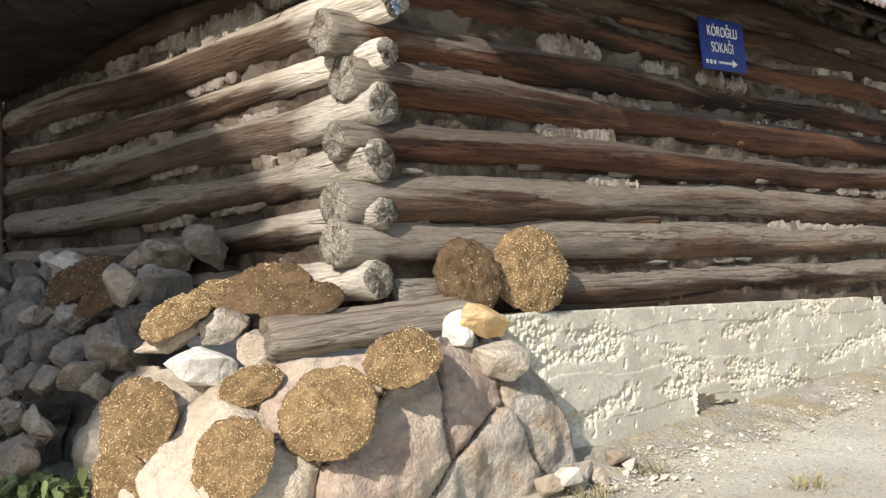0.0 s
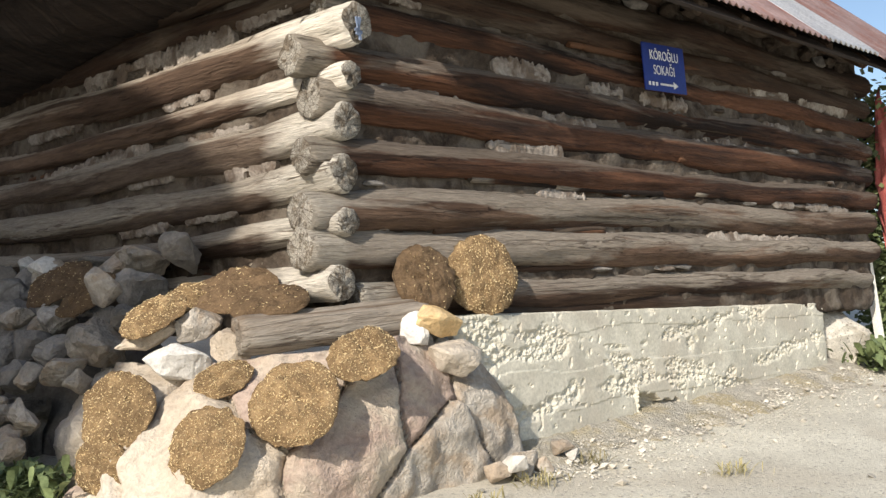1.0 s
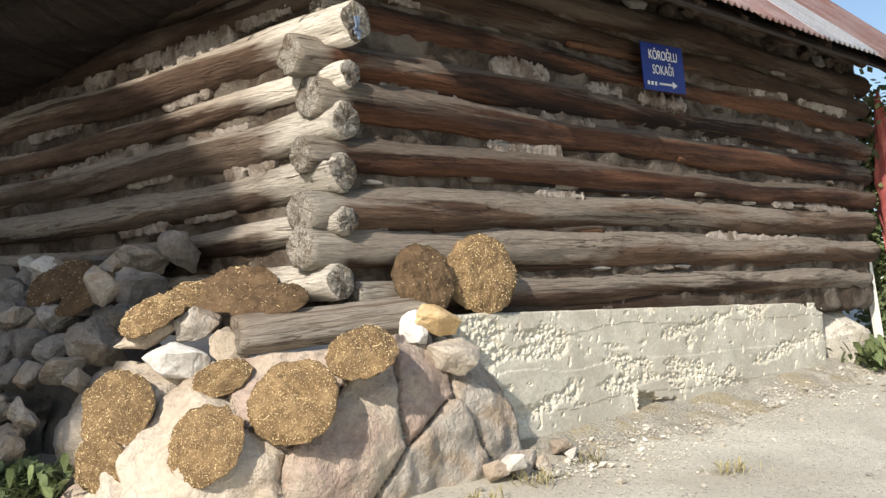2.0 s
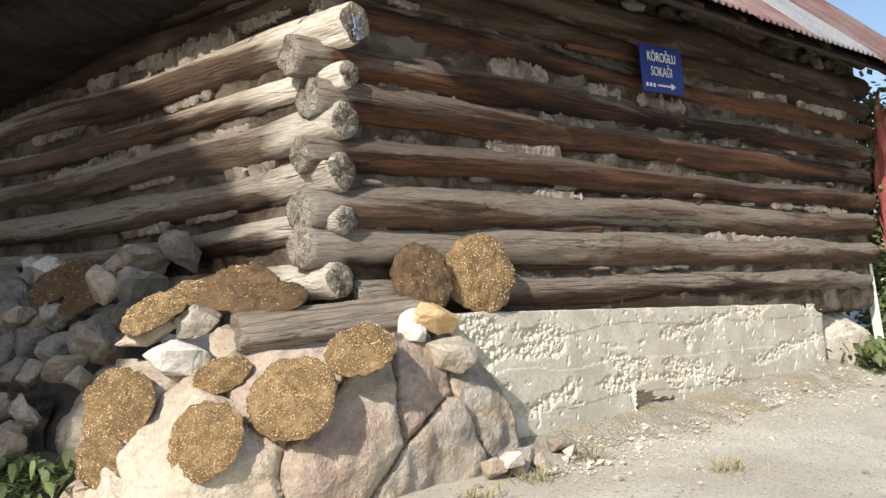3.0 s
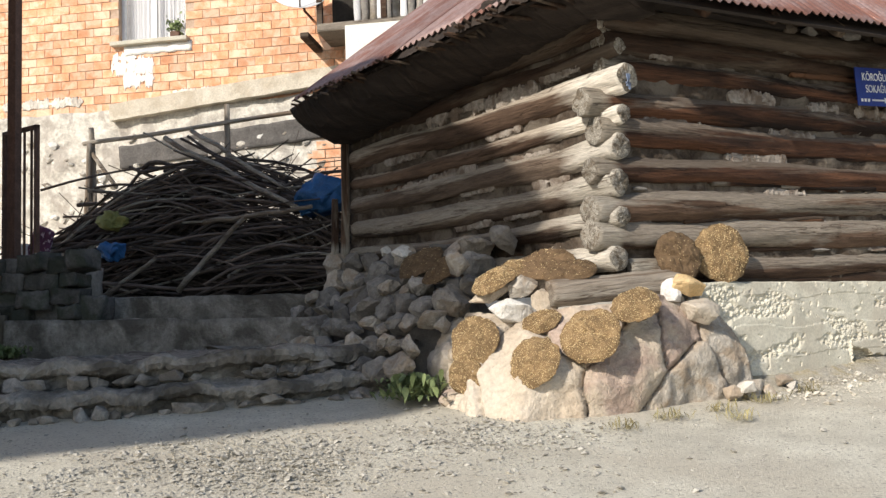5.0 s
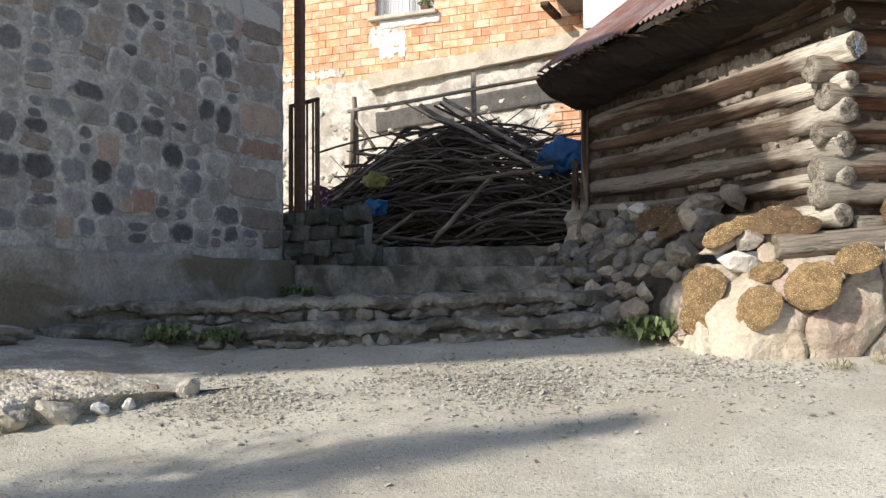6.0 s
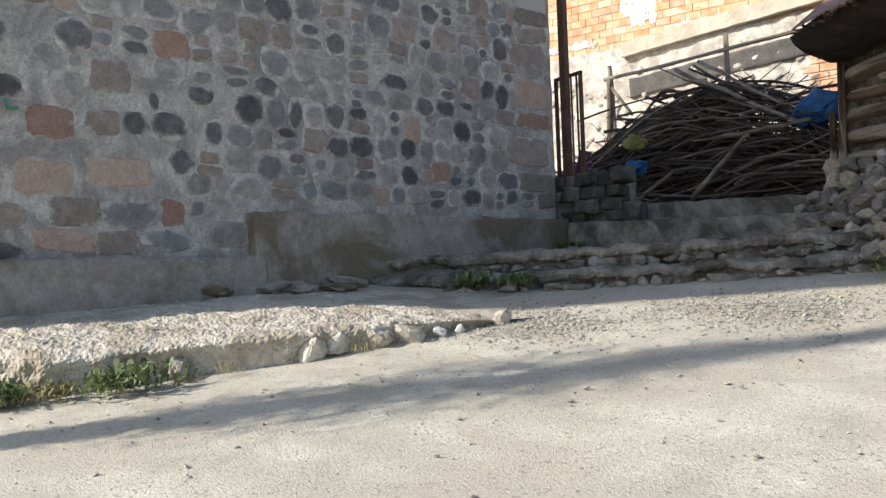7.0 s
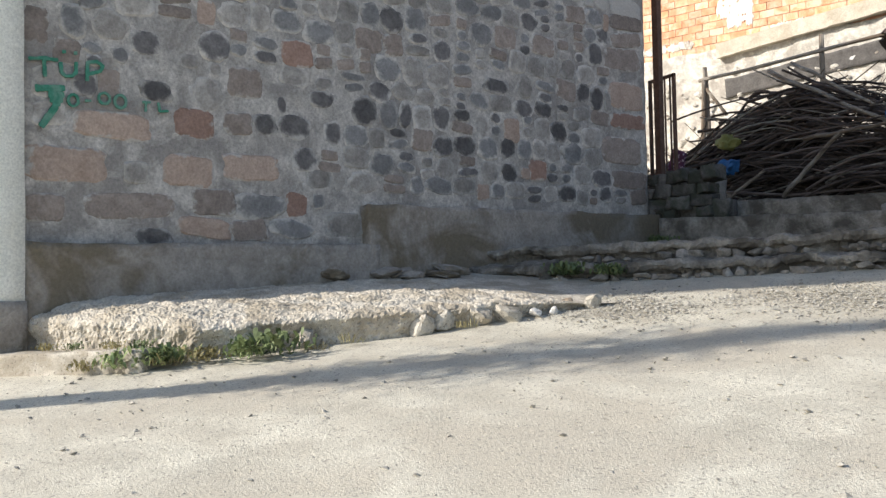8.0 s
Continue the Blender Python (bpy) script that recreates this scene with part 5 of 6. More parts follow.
def mound():
    nt, nf = 190, 60
    pts, owner, gap = {}, {}, {}
    for i in range(nt + 1):
        for j in range(nf + 1):
            t, f = 7 * i / nt, j / nf
            wob = noise.noise_vector(Vector((t * 1.6, f * 3, 2))) * 0.16
            d = sorted((math.hypot((t + wob.x - a) * 0.34, (f + wob.y - b) * 0.62), k) for k, (a, b, _) in enumerate(SEEDS))
            owner[i, j], gap[i, j] = d[0][1], d[1][0] - d[0][0]
            p, nrm = mound_point(t, f)
            bulge = 0.125 * math.sin(math.pi * min(1, 0.12 + f * 0.92)) ** 0.8
            groove = 0.06 * math.exp(-(gap[i, j] / 0.014) ** 1.2)
            q = p * 5
            h = bulge - groove + 0.045 * noise.noise(q * 0.9 + Vector((owner[i, j] * 3, 0, 0))) + 0.020 * noise.noise(q * 2.6) + 0.008 * noise.noise(q * 8) + 0.03 * abs(noise.noise(q * 0.6))
            pts[i, j] = p + nrm * h
    for k, (a, b, kind) in enumerate(SEEDS):
        bm = bmesh.new()
        vs = {}
        for i in range(nt):
            for j in range(nf):
                if owner[i, j] == k:
                    quad = []
                    for c in ((i, j), (i + 1, j), (i + 1, j + 1), (i, j + 1)):
                        if c not in vs:
                            vs[c] = bm.verts.new(pts[c])
                        quad.append(vs[c])
                    bm.faces.new(quad)
        rim = [e for e in bm.edges if e.is_boundary]
        deep = bmesh.ops.extrude_edge_only(bm, edges=rim)
        back = mound_point(a, b)[1] * -0.10
        for v in deep["geom"]:
            if isinstance(v, bmesh.types.BMVert):
                v.co += back
        bmesh.ops.recalc_face_normals(bm, faces=bm.faces[:])
        mat, label = {"p": (STONE_PINK, "large pinkish boulder built into the cabin corner"), "t": (STONE_TAN, "pale tan boulder built into the cabin corner"), "s": (STONE, "grey broken stone at the foot of the concrete base")}[kind]
        tagged(part("boulder", bm, mat, None, "", None, True), label, "boulder", "corner boulders")


mound()
CORNER_STONES = [((-0.885, 4.045, 1.280), (0.15, 0.10, 0.085), STONE_WHITE, "white limestone lump among dung cakes", (0, 8, 15)), ((-0.846, 4.155, 1.42), (0.125, 0.10, 0.10), STONE, "grey broken stone with a flat face", (20, 0, 30)),
                 ((-1.04, 4.12, 1.39), (0.16, 0.12, 0.06), STONE_TAN, "flat tan stone under a dung cake", (0, -15, 10)), ((-0.69, 4.11, 1.325), (0.11, 0.09, 0.10), STONE_TAN, "tan stone under the log end", (0, 0, 0)),
                 ((0.135, 4.39, 1.40), (0.13, 0.08, 0.085), STONE_YELLOW, "bright ochre stone on the boulders", (15, 20, 20)), ((0.036, 4.385, 1.36), (0.085, 0.08, 0.10), STONE_WHITE, "pale stone beside the ochre stone", (0, 0, 0)),
                 ((0.20, 4.385, 1.245), (0.14, 0.11, 0.10), STONE_TAN, "broken tan stone beside the concrete base", (0, 10, 30)), ((-1.22, 3.98, 0.76), (0.13, 0.1, 0.07), STONE_PINK, "small pink stone on the ground", (0, 0, 20)),
                 ((-1.30, 4.30, 1.62), (0.09, 0.08, 0.12), STONE, "upright grey stone in the heap", (0, 0, 20))]
for i, (at, size, mat, label, rot) in enumerate(CORNER_STONES):
    rock("stone", at, size, mat, label, 230 + i, rot, None, "stone", "", 4, 5, 0.08)


foot = random.Random(17)
for i in range(11):
    f = foot.random()
    x, y = 0.25 + 0.36 * f + foot.uniform(0.05, 0.16), 4.52 + 0.38 * f - foot.uniform(0.05, 0.14)
    w = foot.uniform(0.045, 0.095)
    rock("stone", (x, y, gz(x, y) + w * 0.5 + 0.02), (w, w * 0.8, w * foot.uniform(0.6, 1.1)), foot.choice([STONE_PALE, STONE_PALE, STONE]), "pale broken stone at the foot of the concrete base", 260 + i, (foot.uniform(-30, 30), foot.uniform(-30, 30), foot.uniform(0, 180)), None, "stone", "broken foot stones", 3, 1, 0.05)


def cake_bm(radius, thick, seed, uneven=0.16):
    """A hand-patted round cake: uneven rim, thumbed top."""
    bm = bmesh.new()
    off = Vector((seed * 2.3, seed * 0.7, 1))
    seg, rings = 56, 14
    top, low = [], []
    for layer, store in ((1, top), (-1, low)):
        for k in range(rings + 1):
            f = k / rings
            loop = []
            for j in range(seg):
                a = 2 * math.pi * j / seg
                rim = radius * (1 + uneven * noise.noise(Vector((math.cos(a) * 1.3, math.sin(a) * 1.3, 0)) + off) + 0.06 * noise.noise(Vector((math.cos(a) * 5, math.sin(a) * 5, 0)) + off) + 0.035 * noise.noise(Vector((math.cos(a) * 13, math.sin(a) * 13, 0)) + off))
                x, y = rim * f * math.cos(a), rim * f * math.sin(a)
                z = layer * thick / 2 * (1 - f ** 4) * (1.25 if layer > 0 else 1) + (0.018 * noise.noise(Vector((x * 11, y * 11, layer)) + off) + 0.014 * noise.noise(Vector((x * 30, y * 30, layer)) + off) + 0.006 * noise.noise(Vector((x * 70, y * 70, layer)) + off) if layer > 0 else 0)
                loop.append(bm.verts.new((x, y, z)))
                if k == 0:
                    break
            store.append(loop)
    for store, flip in ((top, 0), (low, 1)):
        for a, b in zip(store, store[1:]):
            for j in range(seg):
                if len(a) == 1:
                    q = (a[0], b[j], b[(j + 1) % seg])
                else:
                    q = (a[j], b[j], b[(j + 1) % seg], a[(j + 1) % seg])
                bm.faces.new(q[::-1] if flip else q)
    for j in range(seg):
        bm.faces.new((top[-1][j], low[-1][j], low[-1][(j + 1) % seg], top[-1][(j + 1) % seg]))
    bmesh.ops.recalc_face_normals(bm, faces=bm.faces)
    return bm


def dung_cake(at, normal, radius, mat, seed, label, squash=1.0, spin=0.0, thick=0.06, uneven=0.12):
    at = Vector(at) - Vector(normal).normalized() * (0.035 if at[2] < 1.2 and radius > 0.14 else 0.012 if at[2] < 1.3 else 0.0)
    m = facing(at, normal, spin) @ Matrix.Diagonal((1, squash, 1, 1))
    ob = part("dung_cake", cake_bm(radius, thick, seed, uneven), mat, None, "", m, True)
    # chopped straw sticking in the upper side
    r = random.Random(900 + seed)
    bm = bmesh.new()
    tops = [p for p in ob.data.polygons if p.center.z > 0.004 and abs(p.normal.z) > 0.15]
    for p in r.choices(tops, [p.area for p in tops], k=int((330 if mat is DUNG else 50) * (radius / 0.16) ** 2)):
        up = p.normal * (1 if p.normal.z > 0 else -1)
        a = up.cross(Vector((r.gauss(0, 1), r.gauss(0, 1), r.gauss(0, 1)))).normalized()
        side = up.cross(a) * r.uniform(0.0008, 0.0019)
        ln = a * r.uniform(0.0012, 0.0038) * r.choice((1, 1, 1, 2))
        o = Vector(p.center) + a * r.uniform(-0.005, 0.005) + up * r.uniform(0.0, 0.002)
        tip = up * r.uniform(0.0, 0.003)
        lo, hi = [[bm.verts.new(o + e + q) for q in (-side, side, up * 0.0025)] for e in (-ln, ln + tip)]
        for k in range(3):
            bm.faces.new((lo[k], lo[(k + 1) % 3], hi[(k + 1) % 3], hi[k]))
        bm.faces.new(lo[::-1])
        bm.faces.new(hi)
    tagged(part("straw", bm, STRAW, ob, "pale chopped straw", m), kind="stuff")
    return tagged(ob, label, "dung cake", "drying dung cakes")


dung_cake((-0.705, 3.71, 0.985), (-0.25, -0.88, 0.38), 0.155, DUNG, 1, "round straw-flecked dung cake drying on a boulder")
dung_cake((-0.378, 3.804, 1.129), (-0.12, -0.85, 0.45), 0.178, DUNG, 2, "large round straw-flecked dung cake drying on a boulder")
dung_cake((-0.139, 3.985, 1.285), (-0.05, -0.62, 0.72), 0.150, DUNG, 3, "round straw-flecked dung cake on top of a boulder")
dung_cake((-1.112, 3.908, 1.118), (-0.25, -0.90, 0.35), 0.165, DUNG, 4, "brown dung cake half in shade on a boulder", 1.0)
dung_cake((-1.146, 3.871, 0.905), (-0.35, -0.9, 0.15), 0.135, DUNG, 5, "lower dung cake against the stones", 0.8)
dung_cake((-0.697, 3.990, 1.215), (-0.1, -0.72, 0.6), 0.125, DUNG, 6, "small broken dung cake", 0.72, 0.4)
dung_cake((-1.011, 4.095, 1.47), (-0.25, -0.62, 0.72), 0.150, DUNG, 7, "yellowish straw-rich dung cake on a flat stone", 0.8, 0.5)
dung_cake((-0.735, 4.316, 1.575), (-0.1, -0.62, 0.75), 0.19, DUNG_DARK, 8, "dark brown dung cake below the logs", 0.85, 0.2, 0.06)
dung_cake((-0.530, 4.16, 1.505), (0.05, -0.65, 0.72), 0.165, DUNG_DARK, 9, "dark brown dung cake leaning on the log", 0.62, 0.25, 0.06)
dung_cake((-0.93, 4.32, 1.55), (-0.15, -0.6, 0.75), 0.12, DUNG, 14, "straw-flecked dung cake under the dark one", 0.8)
dung_cake((-1.72, 4.80, 1.68), (-0.35, -0.6, 0.7), 0.21, DUNG_DARK, 10, "dark dung cake on the rubble heap", 0.75)
dung_cake((-1.48, 4.56, 1.60), (-0.35, -0.7, 0.6), 0.17, DUNG_DARK, 11, "dark dung cake leaning on the rubble heap", 0.65, 0.6)
# shadow of the log ends is put into this cake by the darker material
dung_cake((0.088, 4.485, 1.580), (0.55, -0.78, 0.2), 0.160, DUNG_DARK, 12, "round dung cake leaning against the logs, darkened for shade", 1.05, 0, 0.05, 0.05)
dung_cake((0.345, 4.735, 1.605), (0.45, -0.88, 0.12), 0.186, DUNG, 13, "golden round dung cake standing against the logs", 1.06, 0, 0.07, 0.05)

# ---- rubble heap in front of the short log wall ----
heap = thing("rubble_heap", "loose heap of grey field stones against the log wall", "rubble heap")
part("heap_core", rock_bm((1.2, 0.55, 0.62), 333, 4, 12, 0.1), STONE_DARK, heap, "dark packed stones", pose(-2.10, 5.45, 1.02, 0, 0, -36), True)
HN = Vector((-0.44, -0.56, 0.70))
HC = Vector((-2.12, 4.97, 1.43))
ha = Vector((-0.80, 0.60, 0.0)).normalized()
hb = HN.cross(ha).normalized()
if hb.z < 0:
    hb = -hb
r = random.Random(55)
k = 0
for row in range(7):
    v = -0.62 + row * 0.19
    u = -1.0 + (0.10 if row % 2 else 0)
    while u < 1.35:
        w = r.uniform(0.08, 0.165)
        p = HC + ha * (u + r.uniform(-0.03, 0.03)) + hb * (v + r.uniform(-0.03, 0.03)) + HN * r.uniform(-0.07, 0.0)
        u += w * 1.75
        if p.z > 1.80 or p.z < gz(p.x, p.y) - 0.02 or (p.x > -1.35 and p.z < 1.25):
            continue
        rock("rubble_stone", p, (w, w * r.uniform(0.7, 1.0), w * r.uniform(0.45, 0.9)), r.choice([STONE, STONE_DARK, STONE, STONE_DARK, STONE_GREY]), "", 600 + k, (r.uniform(-40, 40), r.uniform(-40, 40), r.uniform(0, 180)), heap, detail=4, facets=r.randrange(3, 14), rough=0.16)
        k += 1
for at, s in (((-3.08, 5.40, 1.20), 0.10), ((-2.3, 5.65, 1.86), 0.07), ((-2.05, 5.35, 1.80), 0.10)):
    rock("rubble_stone", at, (s, s * 0.8, s * 0.7), STONE_WHITE, "", int(at[0] * -100), (20, 10, 30), heap, detail=3, facets=9)

# ---- loose stones along the kerb and lane ----
for i, (x, y, s, mat) in enumerate(((-3.69, 0.02, 0.15, ROUGH_CONC), (-3.68, 0.20, 0.15, ROUGH_CONC), (-3.46, 0.66, 0.13, ROUGH_CONC), (-3.38, 0.87, 0.065, STONE_WHITE), (-3.55, 0.46, 0.14, ROUGH_CONC), (-3.42, 1.24, 0.085, STONE), (-3.30, 1.40, 0.085, ROUGH_CONC), (-3.36, 1.04, 0.05, STONE_WHITE), (-4.0, -0.72, 0.12, ROUGH_CONC))):
    rock("kerb_stone", (x, y, gz(x, y) + s * 0.45), (s * (0.8 if i < 2 else 1), s * 0.85, s * (0.9 if i < 2 else 0.7)), mat, "pale broken stone at the kerb edge", 700 + i, (10 * i, 20, 40 * i), None, "stone", "kerb stones", 4, 3 + 3 * (i % 4), 0.14)
bm = bmesh.new()
r = random.Random(9)
for i in range(15000):
    x, y = r.uniform(-5.0, 2.5), r.uniform(-3.0, 4.6)
    if r.random() < 0.8:
        f = r.random()
        x, y = -3.3 + 2.7 * f + r.gauss(0, 0.35), 1.3 + 2.0 * f + r.gauss(0, 0.38)
    s = r.uniform(0.003, 0.009) if r.random() < 0.90 else r.uniform(0.009, 0.022)
    m = Matrix.Translation((x, y, gz(x, y) + s * 0.3)) @ Euler((r.gauss(0, 0.3), r.gauss(0, 0.3), r.random() * 6)).to_matrix().to_4x4() @ Matrix.Diagonal((s * 1.2, s, s * 0.5, 1))
    vs = [bm.verts.new(m @ Vector(p)) for p in ((1, 0, 0), (-1, 0.1, 0), (0, 1, 0.1), (0.1, -1, 0), (0, 0, 1), (0, 0.1, -1))]
    for a, b, c in ((0, 2, 4), (2, 1, 4), (1, 3, 4), (3, 0, 4), (2, 0, 5), (1, 2, 5), (3, 1, 5), (0, 3, 5)):
        bm.faces.new((vs[a], vs[b], vs[c]))
tagged(part("gravel", bm, surface("pale gravel", (0.26, 0.245, 0.21), (0.68, 0.65, 0.58), 30, rough=0.95, bump=0.2), None), "scattered pale gravel on the lane", "gravel", kind="stuff")

bm = bmesh.new()
r = random.Random(19)
for i in range(2600):
    s = r.uniform(0.2, 3.9)
    o = abs(r.gauss(0, 0.30)) + 0.02
    p = base_start + UC * s + NC * o
    q = r.uniform(0.003, 0.008) if r.random() < 0.95 else r.uniform(0.009, 0.026)
    m = Matrix.Translation((p.x, p.y, gz(p.x, p.y) + 0.05 * math.exp(-o * 4) + q * 0.2)) @ Euler((r.gauss(0, 0.3), r.gauss(0, 0.3), r.random() * 6)).to_matrix().to_4x4() @ Matrix.Diagonal((q * 1.2, q, q * 0.6, 1))
    vs = [bm.verts.new(m @ Vector(c)) for c in ((1, 0, 0), (-1, 0.1, 0), (0, 1, 0.1), (0.1, -1, 0), (0, 0, 1), (0, 0.1, -1))]
    for a, b, c in ((0, 2, 4), (2, 1, 4), (1, 3, 4), (3, 0, 4), (2, 0, 5), (1, 2, 5), (3, 1, 5), (0, 3, 5)):
        bm.faces.new((vs[a], vs[b], vs[c]))
tagged(part("grit", bm, surface("mixed grit", (0.36, 0.33, 0.28), (0.68, 0.64, 0.56), 3, rough=0.95, bump=0.2), None), "loose grit along the concrete base", "gravel", kind="stuff")
bm = bmesh.new()
rows = []
for i in range(150):
    s = 0.1 + 3.9 * i / 149
    wide = 0.42 + 0.25 * noise.noise(Vector((s * 1.7, 3, 1))) + 0.12 * noise.noise(Vector((s * 6, 3, 1)))
    row = []
    for j in range(16):
        f = j / 15
        p = base_start + UC * s + NC * (wide * f - 0.05)
        z = gz(p.x, p.y) + 0.085 * (1 - f) ** 1.4 - 0.022 * f ** 4 + 0.016 * noise.noise(Vector((p.x * 7, p.y * 7, 2))) + 0.008 * noise.noise(Vector((p.x * 22, p.y * 22, 2)))
        row.append(bm.verts.new((p.x, p.y, z)))
    rows.append(row)
for a, c in zip(rows, rows[1:]):
    for j in range(15):
        bm.faces.new((a[j], a[j + 1], c[j + 1], c[j]))
bmesh.ops.recalc_face_normals(bm, faces=bm.faces)
tagged(part("dirt_verge", bm, surface("gritty dirt", (0.40, 0.365, 0.30), (0.66, 0.62, 0.535), 7, rough=0.97, bump=1.0, fine=55, fleck=(0.56, 0.52, 0.45), fleck_amount=0.60, fleck_scale=40, stain=(0.50, 0.43, 0.29), stain_scale=3.5, vary=0.0, dist=0.03), None, "", None, True),
       "gritty dirt verge at the foot of the concrete base", "verge", kind="structure")

# ---- street sign ----
SM = frame_on((1.485, 5.865, 2.84), Vector((0.30, 0.29, 0.02)))
sign = tagged(part("street_sign", box(bmesh.new(), (-0.207, -0.004, -0.142), (0.207, 0.004, 0.142), None, 0.002), SIGN_BLUE, None, "", SM), "small blue enamel street sign with white letters", "sign")
TXT = SM @ Matrix.Translation((0, -0.006, 0)) @ Matrix.Rotation(radians(90), 4, "X")
lettering("lettering", "K\u00d6RO\u011eLU", 0.080, WHITE, sign, TXT @ Matrix.Translation((0.0, 0.070, 0)), squeeze=0.74)
lettering("lettering", "SOKA\u011eI", 0.080, WHITE, sign, TXT @ Matrix.Translation((-0.01, -0.018, 0)), squeeze=0.74)
bm = bmesh.new()
box(bm, (-0.06, -0.007, -0.105), (0.07, -0.005, -0.093), SM)
tip = [SM @ Vector(v) for v in ((0.07, -0.0072, -0.122), (0.12, -0.0072, -0.099), (0.07, -0.0072, -0.076))]
bm.faces.new([bm.verts.new(v) for v in tip])
ob = part("arrow", bm, WHITE, sign, "white arrow")
bm = bmesh.new()
for i in range(3):
    box(bm, (-0.175 + i * 0.035, -0.007, -0.112), (-0.155 + i * 0.035, -0.005, -0.09), SM)
part("small_mark", bm, WHITE, sign)

# ---- painted words on the stone house ----
def on_stone(y, z):
    return Matrix(((0, 0, 1, -5.715), (1, 0, 0, y), (0, 1, 0, z), (0, 0, 0, 1)))


words = tagged(new("painted_words"), "hand painted green words on the stone wall", "graffiti")


def brush(points, width, seed):
    """One stroke of a paint brush, as a thin raised ribbon with worn edges."""
    r = random.Random(seed)
    fine = []
    for a, b in zip(points, points[1:]):
        n = max(2, int(math.dist(a, b) / 0.008))
        fine += [(a[0] + (b[0] - a[0]) * q / n, a[1] + (b[1] - a[1]) * q / n) for q in range(n)]
    fine.append(points[-1])
    bm = bmesh.new()
    rows = []
    for i, (y, z) in enumerate(fine):
        a, b = fine[max(0, i - 2)], fine[min(len(fine) - 1, i + 2)]
        d = Vector((b[0] - a[0], b[1] - a[1])).normalized()
        w = width / 2 * (1 + 0.25 * noise.noise(Vector((y * 30, z * 30, seed)))) * (0.8 if i in (0, len(fine) - 1) else 1)
        row = []
        for side, h in ((-1, -0.015), (-0.95, 0.0), (-0.5, 0.001), (0.5, 0.001), (0.95, 0.0), (1, -0.015)):
            j = side * w + r.uniform(-0.002, 0.002)
            row.append(bm.verts.new((y - d.y * j, z + d.x * j, h)))
        rows.append(row)
    for a, b in zip(rows, rows[1:]):
        for j in range(5):
            bm.faces.new((a[j], a[j + 1], b[j + 1], b[j]))
    bmesh.ops.recalc_face_normals(bm, faces=bm.faces[:])
    return bm


def oval(y, z, ry, rz):
    return [(y + ry * math.cos(q * 0.4833), z + rz * math.sin(q * 0.4833)) for q in range(14)]


PAINT_AT = Matrix(((0, 0, 1, -5.736), (1, 0, 0, 0), (0, 1, 0, 0), (0, 0, 0, 1)))
LETTERS = [("letter", [[(-2.081, 2.480), (-1.972, 2.498), (-1.862, 2.495)], [(-1.966, 2.485), (-1.960, 2.352)]], 0.028),
           ("letter", [[(-1.845, 2.482), (-1.837, 2.403), (-1.806, 2.379), (-1.757, 2.384), (-1.728, 2.416), (-1.727, 2.497)], [(-1.835, 2.564), (-1.805, 2.567)], [(-1.748, 2.565), (-1.720, 2.567)]], 0.028),
           ("letter", [[(-1.645, 2.356), (-1.643, 2.433), (-1.640, 2.505), (-1.568, 2.520), (-1.523, 2.493), (-1.539, 2.449), (-1.635, 2.412)]], 0.028),
           ("numeral", [[(-2.035, 2.262), (-1.926, 2.272), (-1.814, 2.283)], [(-1.900, 2.255), (-1.868, 2.15)], [(-1.94, 2.222), (-1.82, 2.23)], [(-1.93, 2.185), (-1.83, 2.19)], [(-1.91, 2.16), (-1.85, 2.16)], [(-1.880, 2.14), (-1.996, 1.967)]], 0.052),
           ("numeral", [oval(-1.751, 2.195, 0.038, 0.046)], 0.022), ("dash", [[(-1.665, 2.201), (-1.615, 2.206)]], 0.020),
           ("numeral", [oval(-1.512, 2.235, 0.044, 0.044)], 0.022), ("numeral", [oval(-1.385, 2.222, 0.046, 0.052)], 0.022),
           ("letter", [[(-1.209, 2.235), (-1.139, 2.240)], [(-1.178, 2.235), (-1.179, 2.158)]], 0.020), ("letter", [[(-1.072, 2.246), (-1.061, 2.174), (-0.989, 2.183)]], 0.020)]
for k, (kind, strokes, wide) in enumerate(LETTERS):
    whole = bmesh.new()
    for q, line in enumerate(strokes):
        tmp = bpy.data.meshes.new("stroke")
        one = brush(line, wide, k * 5 + q)
        bmesh.ops.translate(one, verts=one.verts[:], vec=(0, 0, 0.0015 * q))
        one.to_mesh(tmp)
        one.free()
        whole.from_mesh(tmp)
        bpy.data.meshes.remove(tmp)
    part(kind, whole, GREEN_PAINT, words, "", PAINT_AT)

